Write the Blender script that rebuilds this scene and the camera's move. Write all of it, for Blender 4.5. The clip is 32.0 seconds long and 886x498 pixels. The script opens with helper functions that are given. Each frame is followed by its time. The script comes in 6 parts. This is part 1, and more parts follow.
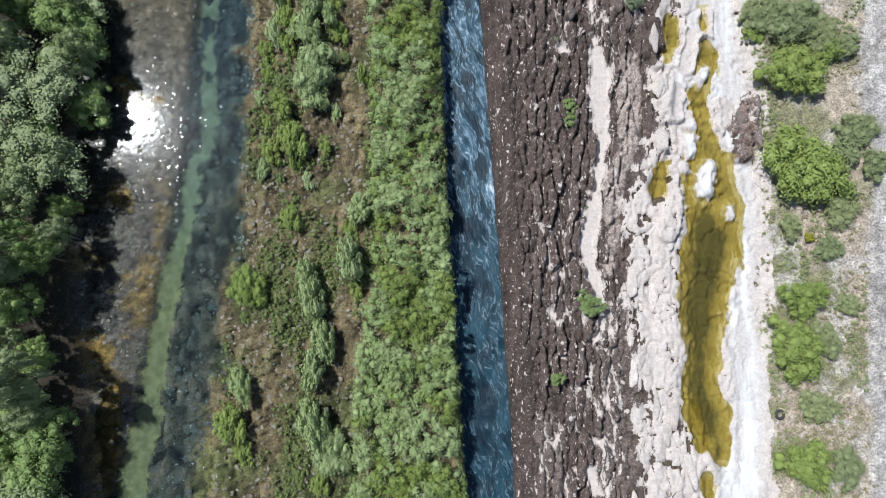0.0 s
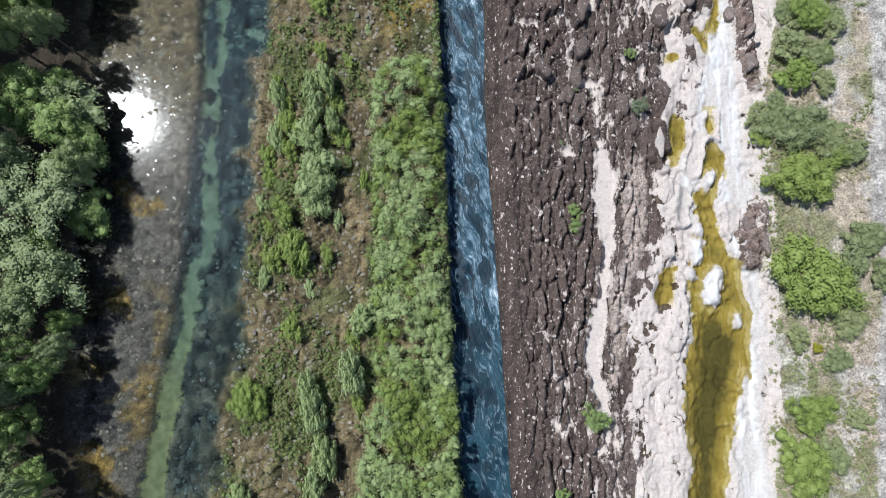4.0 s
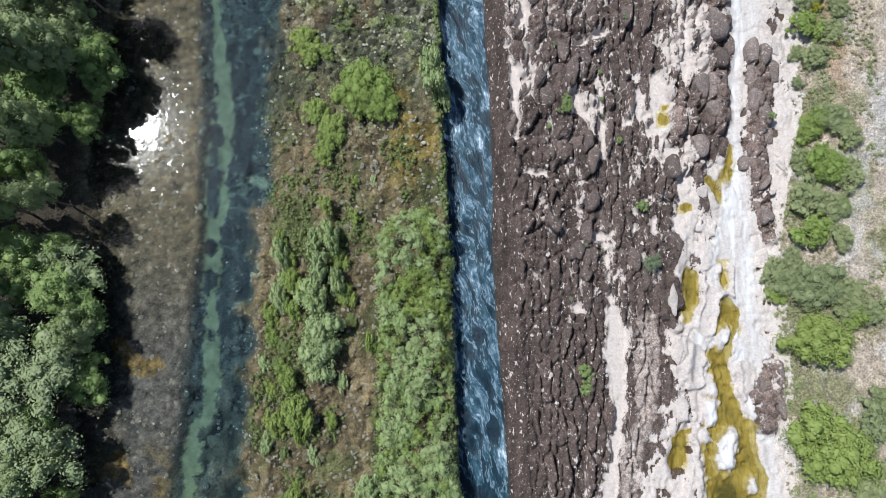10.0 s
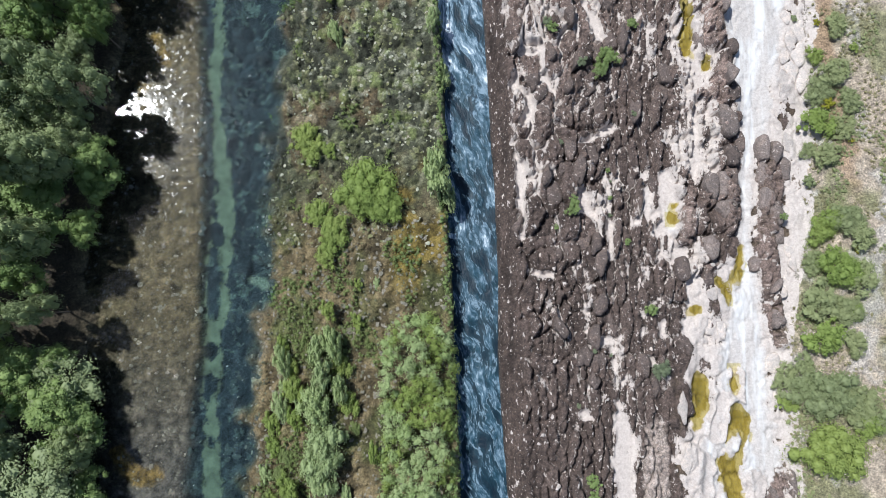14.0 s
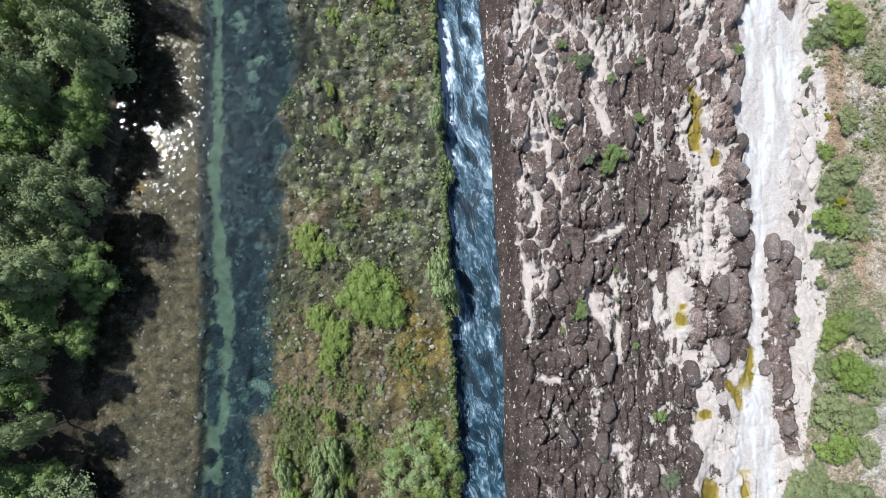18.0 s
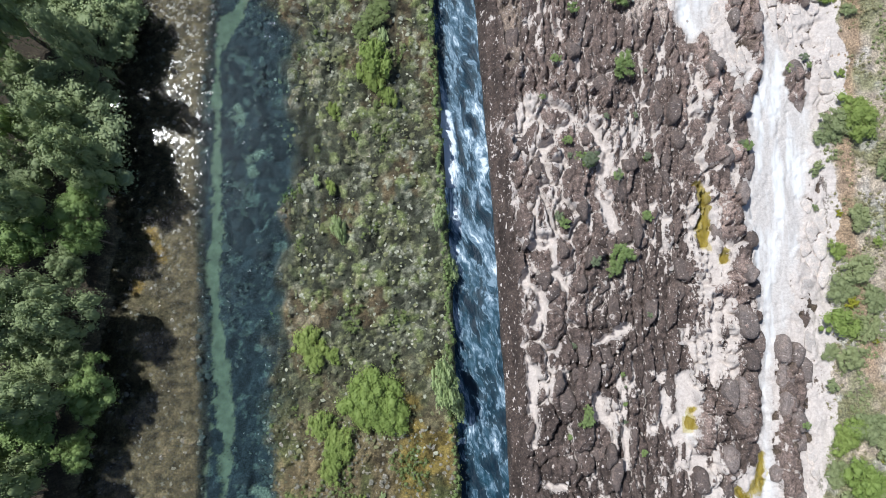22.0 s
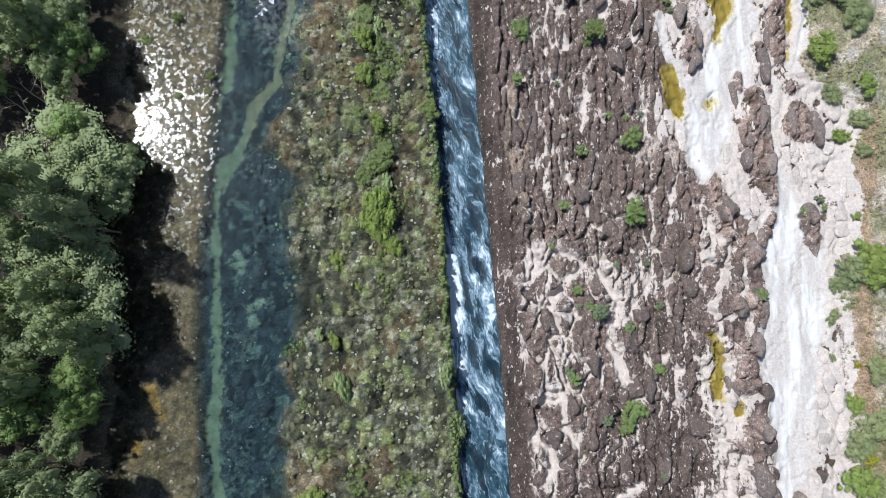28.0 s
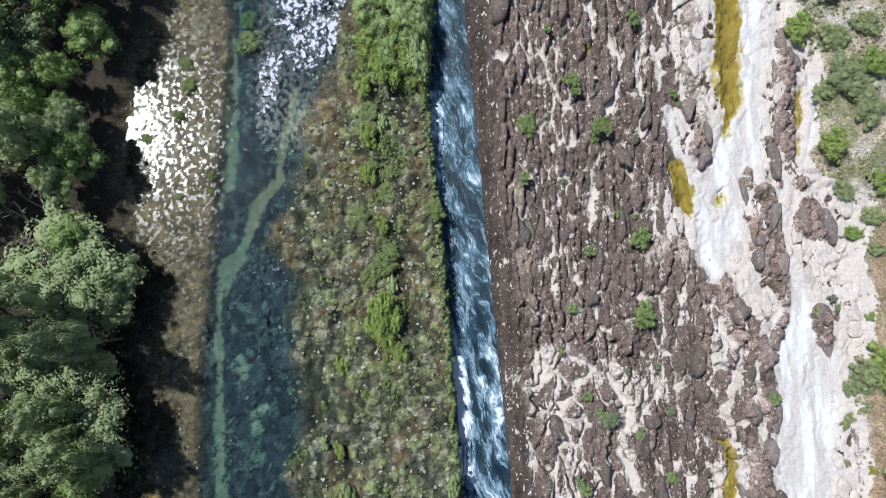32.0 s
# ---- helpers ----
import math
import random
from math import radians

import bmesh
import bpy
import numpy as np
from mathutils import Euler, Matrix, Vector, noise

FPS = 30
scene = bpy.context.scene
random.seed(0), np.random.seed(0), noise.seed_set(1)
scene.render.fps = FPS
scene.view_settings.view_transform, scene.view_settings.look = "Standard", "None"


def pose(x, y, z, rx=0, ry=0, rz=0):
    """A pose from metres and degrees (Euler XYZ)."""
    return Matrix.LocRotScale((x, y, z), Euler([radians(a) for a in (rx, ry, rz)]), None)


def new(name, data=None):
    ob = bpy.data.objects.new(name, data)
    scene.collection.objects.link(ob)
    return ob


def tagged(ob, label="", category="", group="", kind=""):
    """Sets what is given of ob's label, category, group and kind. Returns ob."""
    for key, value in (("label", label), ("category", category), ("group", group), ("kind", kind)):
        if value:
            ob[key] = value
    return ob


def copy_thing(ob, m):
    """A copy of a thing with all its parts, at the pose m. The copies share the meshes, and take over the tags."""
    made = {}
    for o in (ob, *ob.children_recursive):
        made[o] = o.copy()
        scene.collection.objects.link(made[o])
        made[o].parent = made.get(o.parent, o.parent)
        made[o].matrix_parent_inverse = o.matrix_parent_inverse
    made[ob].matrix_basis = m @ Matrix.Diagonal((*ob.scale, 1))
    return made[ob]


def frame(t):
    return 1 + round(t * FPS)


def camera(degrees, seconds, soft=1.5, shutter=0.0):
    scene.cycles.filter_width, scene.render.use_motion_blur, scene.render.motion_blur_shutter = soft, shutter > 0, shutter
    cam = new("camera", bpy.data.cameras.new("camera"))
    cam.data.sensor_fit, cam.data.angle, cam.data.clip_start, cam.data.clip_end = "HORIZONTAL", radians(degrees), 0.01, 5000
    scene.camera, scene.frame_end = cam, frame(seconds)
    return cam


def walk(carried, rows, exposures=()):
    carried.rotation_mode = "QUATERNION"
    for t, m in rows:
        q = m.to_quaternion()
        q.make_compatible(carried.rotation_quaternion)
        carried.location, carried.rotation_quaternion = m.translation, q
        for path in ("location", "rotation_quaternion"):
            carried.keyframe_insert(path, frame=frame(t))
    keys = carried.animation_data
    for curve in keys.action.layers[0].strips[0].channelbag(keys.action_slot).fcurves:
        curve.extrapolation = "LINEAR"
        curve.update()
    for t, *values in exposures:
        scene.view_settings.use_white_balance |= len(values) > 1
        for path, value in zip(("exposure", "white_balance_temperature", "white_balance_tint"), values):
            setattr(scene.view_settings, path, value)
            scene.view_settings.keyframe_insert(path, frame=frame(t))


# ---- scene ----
# camera: a drone gliding up the river, looking almost straight down
cam = camera(70, 32.0, soft=0.75)
PATH = [
    (0, pose(1.740, -5.369, 59.695, 6.345, -1.043, 0.123)),
    (2, pose(1.641, -0.403, 59.917, 6.526, -1.005, 0.190)),
    (4, pose(1.472, 4.596, 60.070, 6.653, -0.978, 0.245)),
    (6, pose(1.254, 9.613, 60.166, 6.733, -0.962, 0.285)),
    (8, pose(1.006, 14.636, 60.215, 6.775, -0.954, 0.311)),
    (10, pose(0.741, 19.656, 60.227, 6.785, -0.953, 0.323)),
    (12, pose(0.472, 24.663, 60.211, 6.771, -0.959, 0.319)),
    (14, pose(0.209, 29.651, 60.175, 6.739, -0.969, 0.300)),
    (16, pose(-0.042, 34.615, 60.127, 6.698, -0.982, 0.265)),
    (18, pose(-0.279, 39.551, 60.075, 6.654, -0.996, 0.213)),
    (20, pose(-0.501, 44.458, 60.023, 6.616, -1.011, 0.144)),
    (22, pose(-0.712, 49.336, 59.978, 6.589, -1.025, 0.058)),
    (24, pose(-0.916, 54.187, 59.944, 6.583, -1.036, -0.046)),
    (26, pose(-1.123, 59.015, 59.925, 6.604, -1.043, -0.169)),
    (28, pose(-1.345, 63.826, 59.924, 6.659, -1.045, -0.310)),
    (30, pose(-1.596, 68.627, 59.944, 6.755, -1.040, -0.470)),
    (32, pose(-1.894, 73.426, 59.986, 6.901, -1.026, -0.650)),
]
walk(cam, PATH, exposures=[(0, 0.15, 6080, 9), (32, 0.15, 6080, 9)])

# ---- light: a high summer sun, upstream and to the left ----
SUN_WAY = Vector((-0.431, 0.279, 0.858)).normalized()
world = bpy.data.worlds.new("sky")
scene.world = world
world.use_nodes = True
wn = world.node_tree.nodes
sky = wn.new("ShaderNodeTexSky")
sky.sky_type, sky.sun_disc = "NISHITA", False
sky.sun_elevation = math.asin(SUN_WAY.z)
sky.sun_rotation = math.atan2(SUN_WAY.x, SUN_WAY.y)
wn["Background"].inputs["Strength"].default_value = 0.085
world.node_tree.links.new(sky.outputs[0], wn["Background"].inputs["Color"])
sun_data = bpy.data.lights.new("sun", "SUN")
sun_data.energy, sun_data.angle, sun_data.color = 5.0, radians(0.53), (1.0, 0.985, 0.955)
sun_lamp = new("sun", sun_data)
sun_lamp.matrix_world = Matrix.Translation((-60, 80, 120)) @ SUN_WAY.to_track_quat("Z", "Y").to_matrix().to_4x4()

# ---- the plan, in metres: edges as (y, x), strokes as (x, y, half width), plants as (x, y, radius) ----
LAID = {}


def lay(kind, *points):
    LAID.setdefault(kind, []).append(points)


SHORE_LEFT = [(-21.4, -28.4), (-7.2, -30.8), (1.2, -31.9), (14.3, -32.8), (25.7, -32.4), (36.3, -32.9), (50.3, -31.7), (59, -31.4), (66.3, -34.1), (71.9, -33.3), (83.5, -31), (89.8, -32.1), (98.9, -31), (105.9, -28.2)]
GRAVEL_EDGE = [(-21.6, -28.2), (-17.5, -26.6), (-12.4, -25.9), (-7.2, -25.1), (-1.9, -24.6), (3.5, -23.8), (9, -23), (14.6, -22.7), (20.3, -22.4), (26.2, -22.2), (26.6, -21.9), (32.7, -22.1), (43.3, -22.6), (54.3, -23.2), (65.8, -23.8), (72.4, -23.6), (77.8, -23.5), (83.2, -23.1), (88.8, -22.8), (94.4, -22.2), (100.3, -21.9), (106.2, -22.3), (109.8, -22.5)]
ISLAND_LEFT = [(-21.6, -20.2), (-17.5, -19.7), (-12.4, -18.1), (-7.2, -17.8), (-1.9, -17.4), (3.5, -16.6), (9, -16.5), (14.6, -16.7), (20.4, -16.6), (25.1, -16.3), (26.2, -16.6), (32.8, -15.9), (38, -15.7), (43.3, -16.6), (48.8, -16.8), (54.3, -15.9), (65.8, -15.3), (72.3, -16), (74.5, -16.4), (77.7, -16.1), (81, -19.2), (83.1, -18.3), (85.9, -15.9), (88.7, -15.6), (94.4, -15.3), (100.2, -13.1), (106.1, -12.6), (109.8, -12.4)]
CANAL_LEFT = [(-21.4, 5.1), (1.3, 3.5), (26.2, 2.5), (36.5, 1.9), (60.2, 0.8), (83.3, -0.8), (94.1, -1.8), (105.9, -1.5)]
CANAL_RIGHT = [(-21.5, 9.5), (1.3, 8.2), (26.2, 6.5), (36.6, 6.5), (59.2, 5.3), (83.3, 3.4), (105.8, 1.7)]
SHELF_EDGE = [(-21.6, 11.9), (1.3, 12.3), (14.7, 13.3), (26.3, 14.1), (30.1, 9.2), (36.6, 7.9), (47.9, 8.5), (59.2, 7.7), (66.5, 6.6), (75, 6.6), (82.2, 5.3), (88.4, 4.6), (97, 4.8), (105.8, 3.9)]
DARK_EDGE = [(-21.6, 19.9), (-17.5, 19.7), (-12.4, 19.9), (-7.2, 20), (-1.8, 19.6), (3.6, 19.3), (9.2, 20), (14.8, 22.4), (20.6, 22.5), (25.2, 22.9), (27.7, 23.9), (30.3, 24.7), (32.9, 25.1), (35.5, 26.9), (38.2, 29.2), (43.5, 29.9), (49, 30.3), (54.6, 29.8), (60.4, 29.2), (66.2, 30), (71.8, 29.3), (74.2, 28.7), (76.2, 24.7), (78.3, 24), (80.5, 22.1), (82.8, 20.1), (85.6, 20.1), (88.4, 20.8), (90.6, 21.4), (94.1, 20.8), (97, 20.7), (105.9, 21.4), (109.6, 21.6)]
BANK_RIGHT = [(-21.5, 32.5), (-10.3, 32.6), (1.4, 32.9), (14.9, 33.4), (26.5, 32.8), (34.5, 35), (42.4, 36), (50.5, 37.1), (59.5, 37.7), (66.6, 37.1), (75.2, 39.7), (80.3, 38.4), (84.2, 40.6), (88.2, 34.6), (96.9, 36.4), (105.8, 34.8)]
TRACK = [(-21.6, 42.5), (-7.1, 42.7), (9.3, 44.7), (19.5, 44), (26.7, 45.2), (30.7, 45.2), (38.6, 45.1)]


lay("pools", (29.2, 20.9, 1.07), (28.1, 16.5, 1.07), (27.8, 13.1, 1.17), (28.8, 9.2, 2.4), (29.4, 5.3, 2.56), (28.6, 0.9, 2.99), (27.7, -3.4, 2.67), (27.3, -7.1, 2.03), (27.1, -11.3, 2.03), (28, -14.4, 1.71), (28.8, -17.7, 0.85))
lay("pools", (25.6, 24.1, 0.64), (25.2, 20.3, 0.69))
lay("pools", (24, 9.7, 0.53), (23.7, 6.9, 0.48))
lay("pools", (26, -13.4, 0.53), (26.7, -17, 0.37))
lay("pools", (27.2, -20, 0.48), (27.3, -21.6, 0.48))

lay("islets", (28.5, 9.2, 0.75), (28, 6.9, 0.69))
lay("islets", (26.9, 12.2, 0.48), (26.9, 10.6, 0.43))
lay("islets", (27.2, 14.1, 0.32), (27.2, 13.5, 0.32))
lay("islets", (26.6, 9.6, 0.32), (26.5, 9.3, 0.32))
lay("islets", (28.4, 18.3, 0.37), (28.7, 19.1, 0.32))
lay("islets", (30.4, 5.3, 0.27), (30.7, 4.6, 0.21))




lay("blocks", (23.7, 22.4, 1.15), (23.8, 19.9, 0.86))
lay("blocks", (26.9, 22.1, 0.93), (26.8, 19.1, 0.72))
lay("blocks", (25.3, 16.8, 1.36), (25.3, 14.7, 1.15))
lay("blocks", (23.9, 12.2, 0.72), (24.1, 11.2, 0.57))
lay("blocks", (24.9, 9, 0.5), (25.4, 6, 0.93), (24.3, 3, 1.01))
lay("blocks", (30.2, 15.1, 1.22), (29.4, 12.4, 0.72))
lay("blocks", (29, 24.9, 0.79), (29.2, 22.1, 0.57))
lay("blocks", (23.1, 16.6, 0.57), (23.2, 13.5, 0.5))
lay("blocks", (23.3, 23.6, 0.94), (23.2, 20.8, 0.87))
lay("blocks", (27.6, 22.6, 1.09), (26.9, 19.4, 0.94))
lay("blocks", (24.5, 17.3, 1.23), (24, 14.6, 0.87))
lay("blocks", (29.7, 14.2, 1.01), (29.4, 15.3, 0.72))

lay("white", (30.7, 26.5, 1.28), (30, 22.9, 1.71), (30.9, 17.7, 1.81), (30.8, 13.1, 1.39), (32.1, 8.6, 0.75), (32.1, 3.6, 0.64), (31.2, -1.8, 1.17), (31, -7.1, 1.49), (31.2, -12.4, 1.6), (30.6, -17.5, 1.87), (29.9, -21.6, 2.24))
lay("white", (27.7, 22.9, 1.28), (26.9, 20, 1.39), (25.8, 14.8, 1.07))

lay("outcrops", (32.9, 16, 0.8), (32.3, 13.1, 1.49), (31.9, 10.6, 1.07))

lay("pale", (17.4, 26.5, 0.23), (17.5, 22.9, 0.28), (18, 20.6, 0.79), (18.3, 18.8, 1.12), (18.2, 16.5, 1.23), (18.2, 14.2, 1), (18.3, 12, 0.67), (18, 9.7, 0.66), (17.6, 7.5, 0.77), (17.2, 4.7, 0.93), (16.7, 2, 0.98), (16.9, -0.2, 0.87), (17.4, -1.8, 0.76), (17.6, -3.4, 0.65), (17.8, -5.6, 0.43), (17.1, -7.2, 0.37), (16.7, -9.3, 0.21), (16.4, -12.4, 0.16))
lay("pale", (16.9, -12.4, 0.32), (17.1, -13.9, 0.32))
lay("pale", (16.1, -19, 0.63), (16.7, -21, 0.63))
lay("pale", (14.5, 21.1, 0.56), (15.2, 21, 0.34))
lay("pale", (18.4, -5, 0.32), (18.6, -7.2, 0.21))
lay("pale", (11.6, -14.2, 0.21), (11.8, -13.7, 0.21))
lay("pale", (10.1, 68.5, 0.28), (11.1, 67.2, 0.51), (10, 66, 0.73), (9.7, 64.7, 0.56), (10.7, 63.2, 0.34), (9.6, 61.9, 0.39), (10.3, 60.5, 0.39))
lay("pale", (14.6, 68.7, 0.4), (15.4, 66.8, 0.57), (16.2, 65.6, 0.45), (15.9, 63.7, 0.51))
lay("pale", (15.4, 65.6, 0.45), (15.5, 64.3, 0.34))
lay("pale", (15.2, 61.8, 0.51), (16.1, 60.2, 0.73), (16.5, 58.8, 0.78), (17.2, 57.9, 0.34))
lay("pale", (8.9, 56.6, 0.61), (10.2, 56.5, 0.39))
lay("pale", (8.5, 55.1, 0.28), (8.1, 53.3, 0.44), (9.4, 52, 0.66), (9.8, 50.7, 0.44), (9, 49.2, 0.49))
lay("pale", (11.1, 54, 0.39), (12.1, 52.5, 0.33))
lay("pale", (8.7, 45.3, 0.65), (8.9, 43.4, 0.65), (8.6, 41.8, 0.49), (8.9, 39.9, 0.48), (8.8, 38.1, 0.27))
lay("pale", (14.8, 42.4, 0.65), (15.1, 40.8, 0.81), (15.9, 40, 0.65))
lay("pale", (17, 43.5, 0.33), (17.4, 37.6, 0.48), (17.4, 36, 0.38))
lay("pale", (19.8, 44.7, 0.38), (20.7, 43.9, 0.27))
lay("pale", (17.5, 48.8, 0.66), (15.8, 47.8, 0.49), (14.7, 47.4, 0.33))
lay("pale", (14.2, 35.5, 0.27), (13.8, 34.5, 0.27))
lay("pale", (11.5, 34.3, 0.37), (10.1, 34.5, 0.27), (9.1, 34.7, 0.37))
lay("pale", (17, 29.4, 0.32), (17.2, 27.7, 0.42), (17.2, 27, 0.37))
lay("pale", (17, 28.2, 0.63), (15.9, 28.1, 0.47))
lay("pale", (20.8, 26.4, 0.42), (20.8, 26.099999999999998, 0.42))
lay("pale", (20.1, 29.2, 0.32), (20.1, 28.9, 0.32))
lay("pale", (22.2, 29.8, 0.32), (21.9, 28.6, 0.32))
lay("pale", (22.1, 32.2, 0.37), (21.8, 31.9, 0.21))
lay("pale", (20.6, 35, 0.27), (20.2, 33.4, 0.21))
lay("pale", (19.4, 58, 0.45), (19, 56.7, 0.39))
lay("pale", (24.1, 68.6, 0.23), (24.2, 66.6, 0.29))
lay("pale", (22.8, 43.8, 0.87), (23, 41.6, 1.09), (23.2, 39.7, 1.14), (22, 38.6, 0.76))
lay("pale", (21.1, 42.7, 0.49), (21, 40.3, 0.43))
lay("pale", (24.2, 36.4, 0.81), (23.7, 36, 0.48))
lay("pale", (25.3, 33.4, 1.07), (25.5, 31.3, 1.28), (24.9, 29.3, 1.17), (26, 27.7, 1.27))
lay("pale", (26.7, 69.8, 0.4), (25.7, 66.8, 0.34), (25.4, 64.4, 0.28), (25, 62.9, 0.23))
lay("pale", (25.5, 59.5, 0.51), (25.9, 56.6, 0.39), (26.8, 54.7, 0.67), (26, 51.2, 0.5), (26, 47.9, 0.55), (26.1, 45.4, 0.71), (25.5, 43.2, 0.27))
lay("pale", (27.4, 55.5, 0.56), (27.5, 52.1, 0.22), (26.9, 49.5, 0.44))
lay("pale", (27.4, 42.4, 0.27), (27.6, 44.6, 0.33), (28.4, 46.8, 0.22))
lay("pale", (12.2, 30.8, 0.16), (12.6, 28.5, 0.21))
lay("pale", (15, 32.9, 0.16), (15.4, 30.2, 0.16))
lay("pale", (11.4, 32.1, 0.11), (11.3, 29.8, 0.11))
lay("pale", (20.3, 35.2, 0.21), (20.3, 34.900000000000006, 0.21))
lay("pale", (19.8, 39.7, 0.22), (19.8, 39.400000000000006, 0.22))
lay("pale", (7.9, 104.1, 0.17), (8, 101.2, 0.23), (8, 99.3, 0.17))
lay("pale", (4.6, 99.9, 0.45), (5.5, 99.9, 0.56))
lay("pale", (14.2, 105.3, 0.23), (14.5, 103.5, 0.29), (14.3, 102.2, 0.17))
lay("pale", (16, 102.3, 0.23), (16.2, 100.8, 0.4), (17.1, 99.7, 0.51), (17, 97.9, 0.34), (16.3, 96.4, 0.45), (16, 94.7, 0.51), (15.1, 93.8, 0.34))
lay("pale", (19.5, 104.1, 0.17), (19.3, 99.9, 0.23), (19, 97, 0.17), (19.1, 94.1, 0.17), (18.6, 91.2, 0.28))
lay("pale", (20.8, 105.9, 0.23), (21.5, 102.3, 0.29), (22.4, 103.5, 0.17))
lay("pale", (12, 91.3, 0.56), (11.7, 92.1, 0.28), (11.3, 90.1, 0.17), (11.3, 89, 0.17))
lay("pale", (10, 90.6, 0.33), (10, 90.3, 0.33))
lay("pale", (14.4, 89.5, 0.17), (14.2, 87.3, 0.17), (13.7, 85.6, 0.44), (13.4, 84.2, 0.55), (13.6, 83.3, 0.33), (13.3, 82.5, 0.27))
lay("pale", (11.5, 79, 0.22), (12, 77.4, 0.16))
lay("pale", (13.5, 75.7, 0.27), (13.7, 74.1, 0.27), (14.3, 73, 0.27), (15.6, 72.4, 0.38))
lay("pale", (14.7, 71.7, 0.21), (14.2, 69.9, 0.21))
lay("pale", (17.8, 78.9, 0.38), (17.8, 78.60000000000001, 0.38))
lay("pale", (18.5, 75.7, 0.49), (17.8, 76, 0.38))
lay("pale", (20.6, 71.4, 0.16), (21.5, 73, 0.22), (22, 76.7, 0.38))
lay("pale", (25.4, 74, 0.38), (25.8, 71.9, 0.32))
lay("pale", (24.3, 74, 0.22), (24.9, 75.6, 0.27))
lay("pale", (16.7, 89, 0.33), (16.7, 88.7, 0.33))
lay("pale", (16.8, 91.2, 0.22), (16.8, 90.9, 0.22))
lay("pale", (11.5, 95, 0.22), (11.6, 94.1, 0.22))
lay("pale", (8.3, 46.1, 0.57), (8.6, 44.1, 0.68), (8.6, 42.3, 0.56), (8.9, 40.3, 0.51))
lay("pale", (11.6, 38, 0.28), (12, 37.1, 0.22))
lay("stipple", (19, -4, 1.18), (19.4, -8.2, 1.71), (19.3, -12.4, 1.85), (18.9, -16.5, 2), (18.5, -21, 2.19))
lay("stipple", (12.3, -15.5, 1.31), (12.5, -21, 1.82))
lay("greyrock", (21.1, 20, 1.01), (21, 14.8, 1.23), (20.7, 11.4, 1.11), (19.7, 8.6, 0.55))
lay("greyrock", (19.3, 8, 0.77), (19.1, 5.8, 0.77), (18.8, 2.5, 0.54), (18.5, -0.8, 0.65))
lay("greyrock", (24.2, 105, 1.15), (24.3, 101.7, 1.14), (24.2, 98.7, 1.03), (24.5, 95.2, 1.02), (24.7, 92.6, 0.79))
lay("greyrock", (19.2, 79.7, 0.77), (20.3, 81.1, 0.55))
lay("greyrock", (21.8, 82.8, 0.66), (22.2, 80, 0.77))
lay("greyrock", (34.6, 79.9, 0.66), (33.5, 80.4, 0.44))
lay("tan", (6.5, 85.9, 0.66), (6.7, 82.9, 0.93), (6.9, 80.7, 1.03), (7.3, 79, 0.92), (7.1, 76.9, 0.65), (7.3, 75, 0.48))
lay("tan", (5, 104.7, 0.34), (4.7, 103.5, 0.28))
lay("sandy", (10.1, 68.4, 3.41), (10.5, 60.2, 3.36), (10.7, 51.7, 3.03), (9.5, 43.4, 1.9))
lay("sandy", (27.2, 69.8, 2.41), (26.9, 61.5, 2.55), (26.5, 53.5, 2.78), (26.2, 46.2, 2.48))
lay("sandy", (22.7, 41.3, 2.72), (24.7, 36.5, 1.89))
lay("sandy", (15.7, 67.2, 2.27), (15.8, 59.1, 2.24))
lay("sandy", (15.6, 40.2, 1.89), (15.6, 39.900000000000006, 1.89))
lay("sandy", (25.6, 77.8, 2.19), (26.5, 74, 3.26), (26.2, 69.2, 3.23))
lay("sandy", (21.7, 81.6, 1.65), (21, 83.9, 1.11))
lay("sandy", (23.7, 102.3, 1.72), (23.8, 94.1, 1.41))
lay("white", (33.2, 72.2, 2.9), (33.5, 69.2, 3.23), (33.6, 66.3, 3.03), (33.1, 63.3, 3.13), (32.3, 60.4, 3.06), (32.3, 57.5, 2.7), (32.1, 54.7, 2.19), (31.8, 51.8, 1.84), (31.8, 49, 1.39), (31.2, 46.8, 0.61), (30.6, 44.6, 0.6), (30.6, 42.5, 0.55), (30.6, 40.3, 0.65), (30.3, 38.2, 0.65), (30.6, 36, 0.59), (30.1, 32.9, 1.45), (30, 29.8, 1.81), (29.5, 26.7, 2.23), (29.6, 23.7, 2.53))
lay("white", (23.2, 41.1, 0.54), (23.4, 38.9, 0.54))
lay("white", (30.9, 105.9, 1.39), (30.6, 102.3, 1.38), (30.7, 99.3, 1.14), (29.9, 96.4, 1.59), (29.7, 93.5, 1.81), (28.6, 91.2, 2.36), (27.9, 88.3, 2.57), (26.1, 85.5, 2.56), (25.9, 82.7, 2.54), (25.5, 80, 1.98), (25.2, 77.8, 0.82))
lay("white", (32.7, 87.7, 0.45), (32.2, 84.9, 0.39), (32.2, 81.6, 0.33), (32.6, 78.8, 0.44), (33.2, 76.1, 1.21), (33.5, 73.9, 1.86), (34.4, 70.7, 2.39))
lay("white", (30.8, 73.9, 0.44), (30.4, 72.2, 0.38))
lay("white", (29.2, 74, 0.44), (28.5, 75.3, 0.27))
lay("white", (21.6, 94.1, 0.56), (21.8, 92.1, 0.73), (22.1, 90.5, 0.5), (23.2, 88.3, 0.39), (24.5, 86.6, 0.89))
lay("white", (34.7, 88.8, 0.45), (36.3, 94, 0.57), (36, 97.5, 0.69))
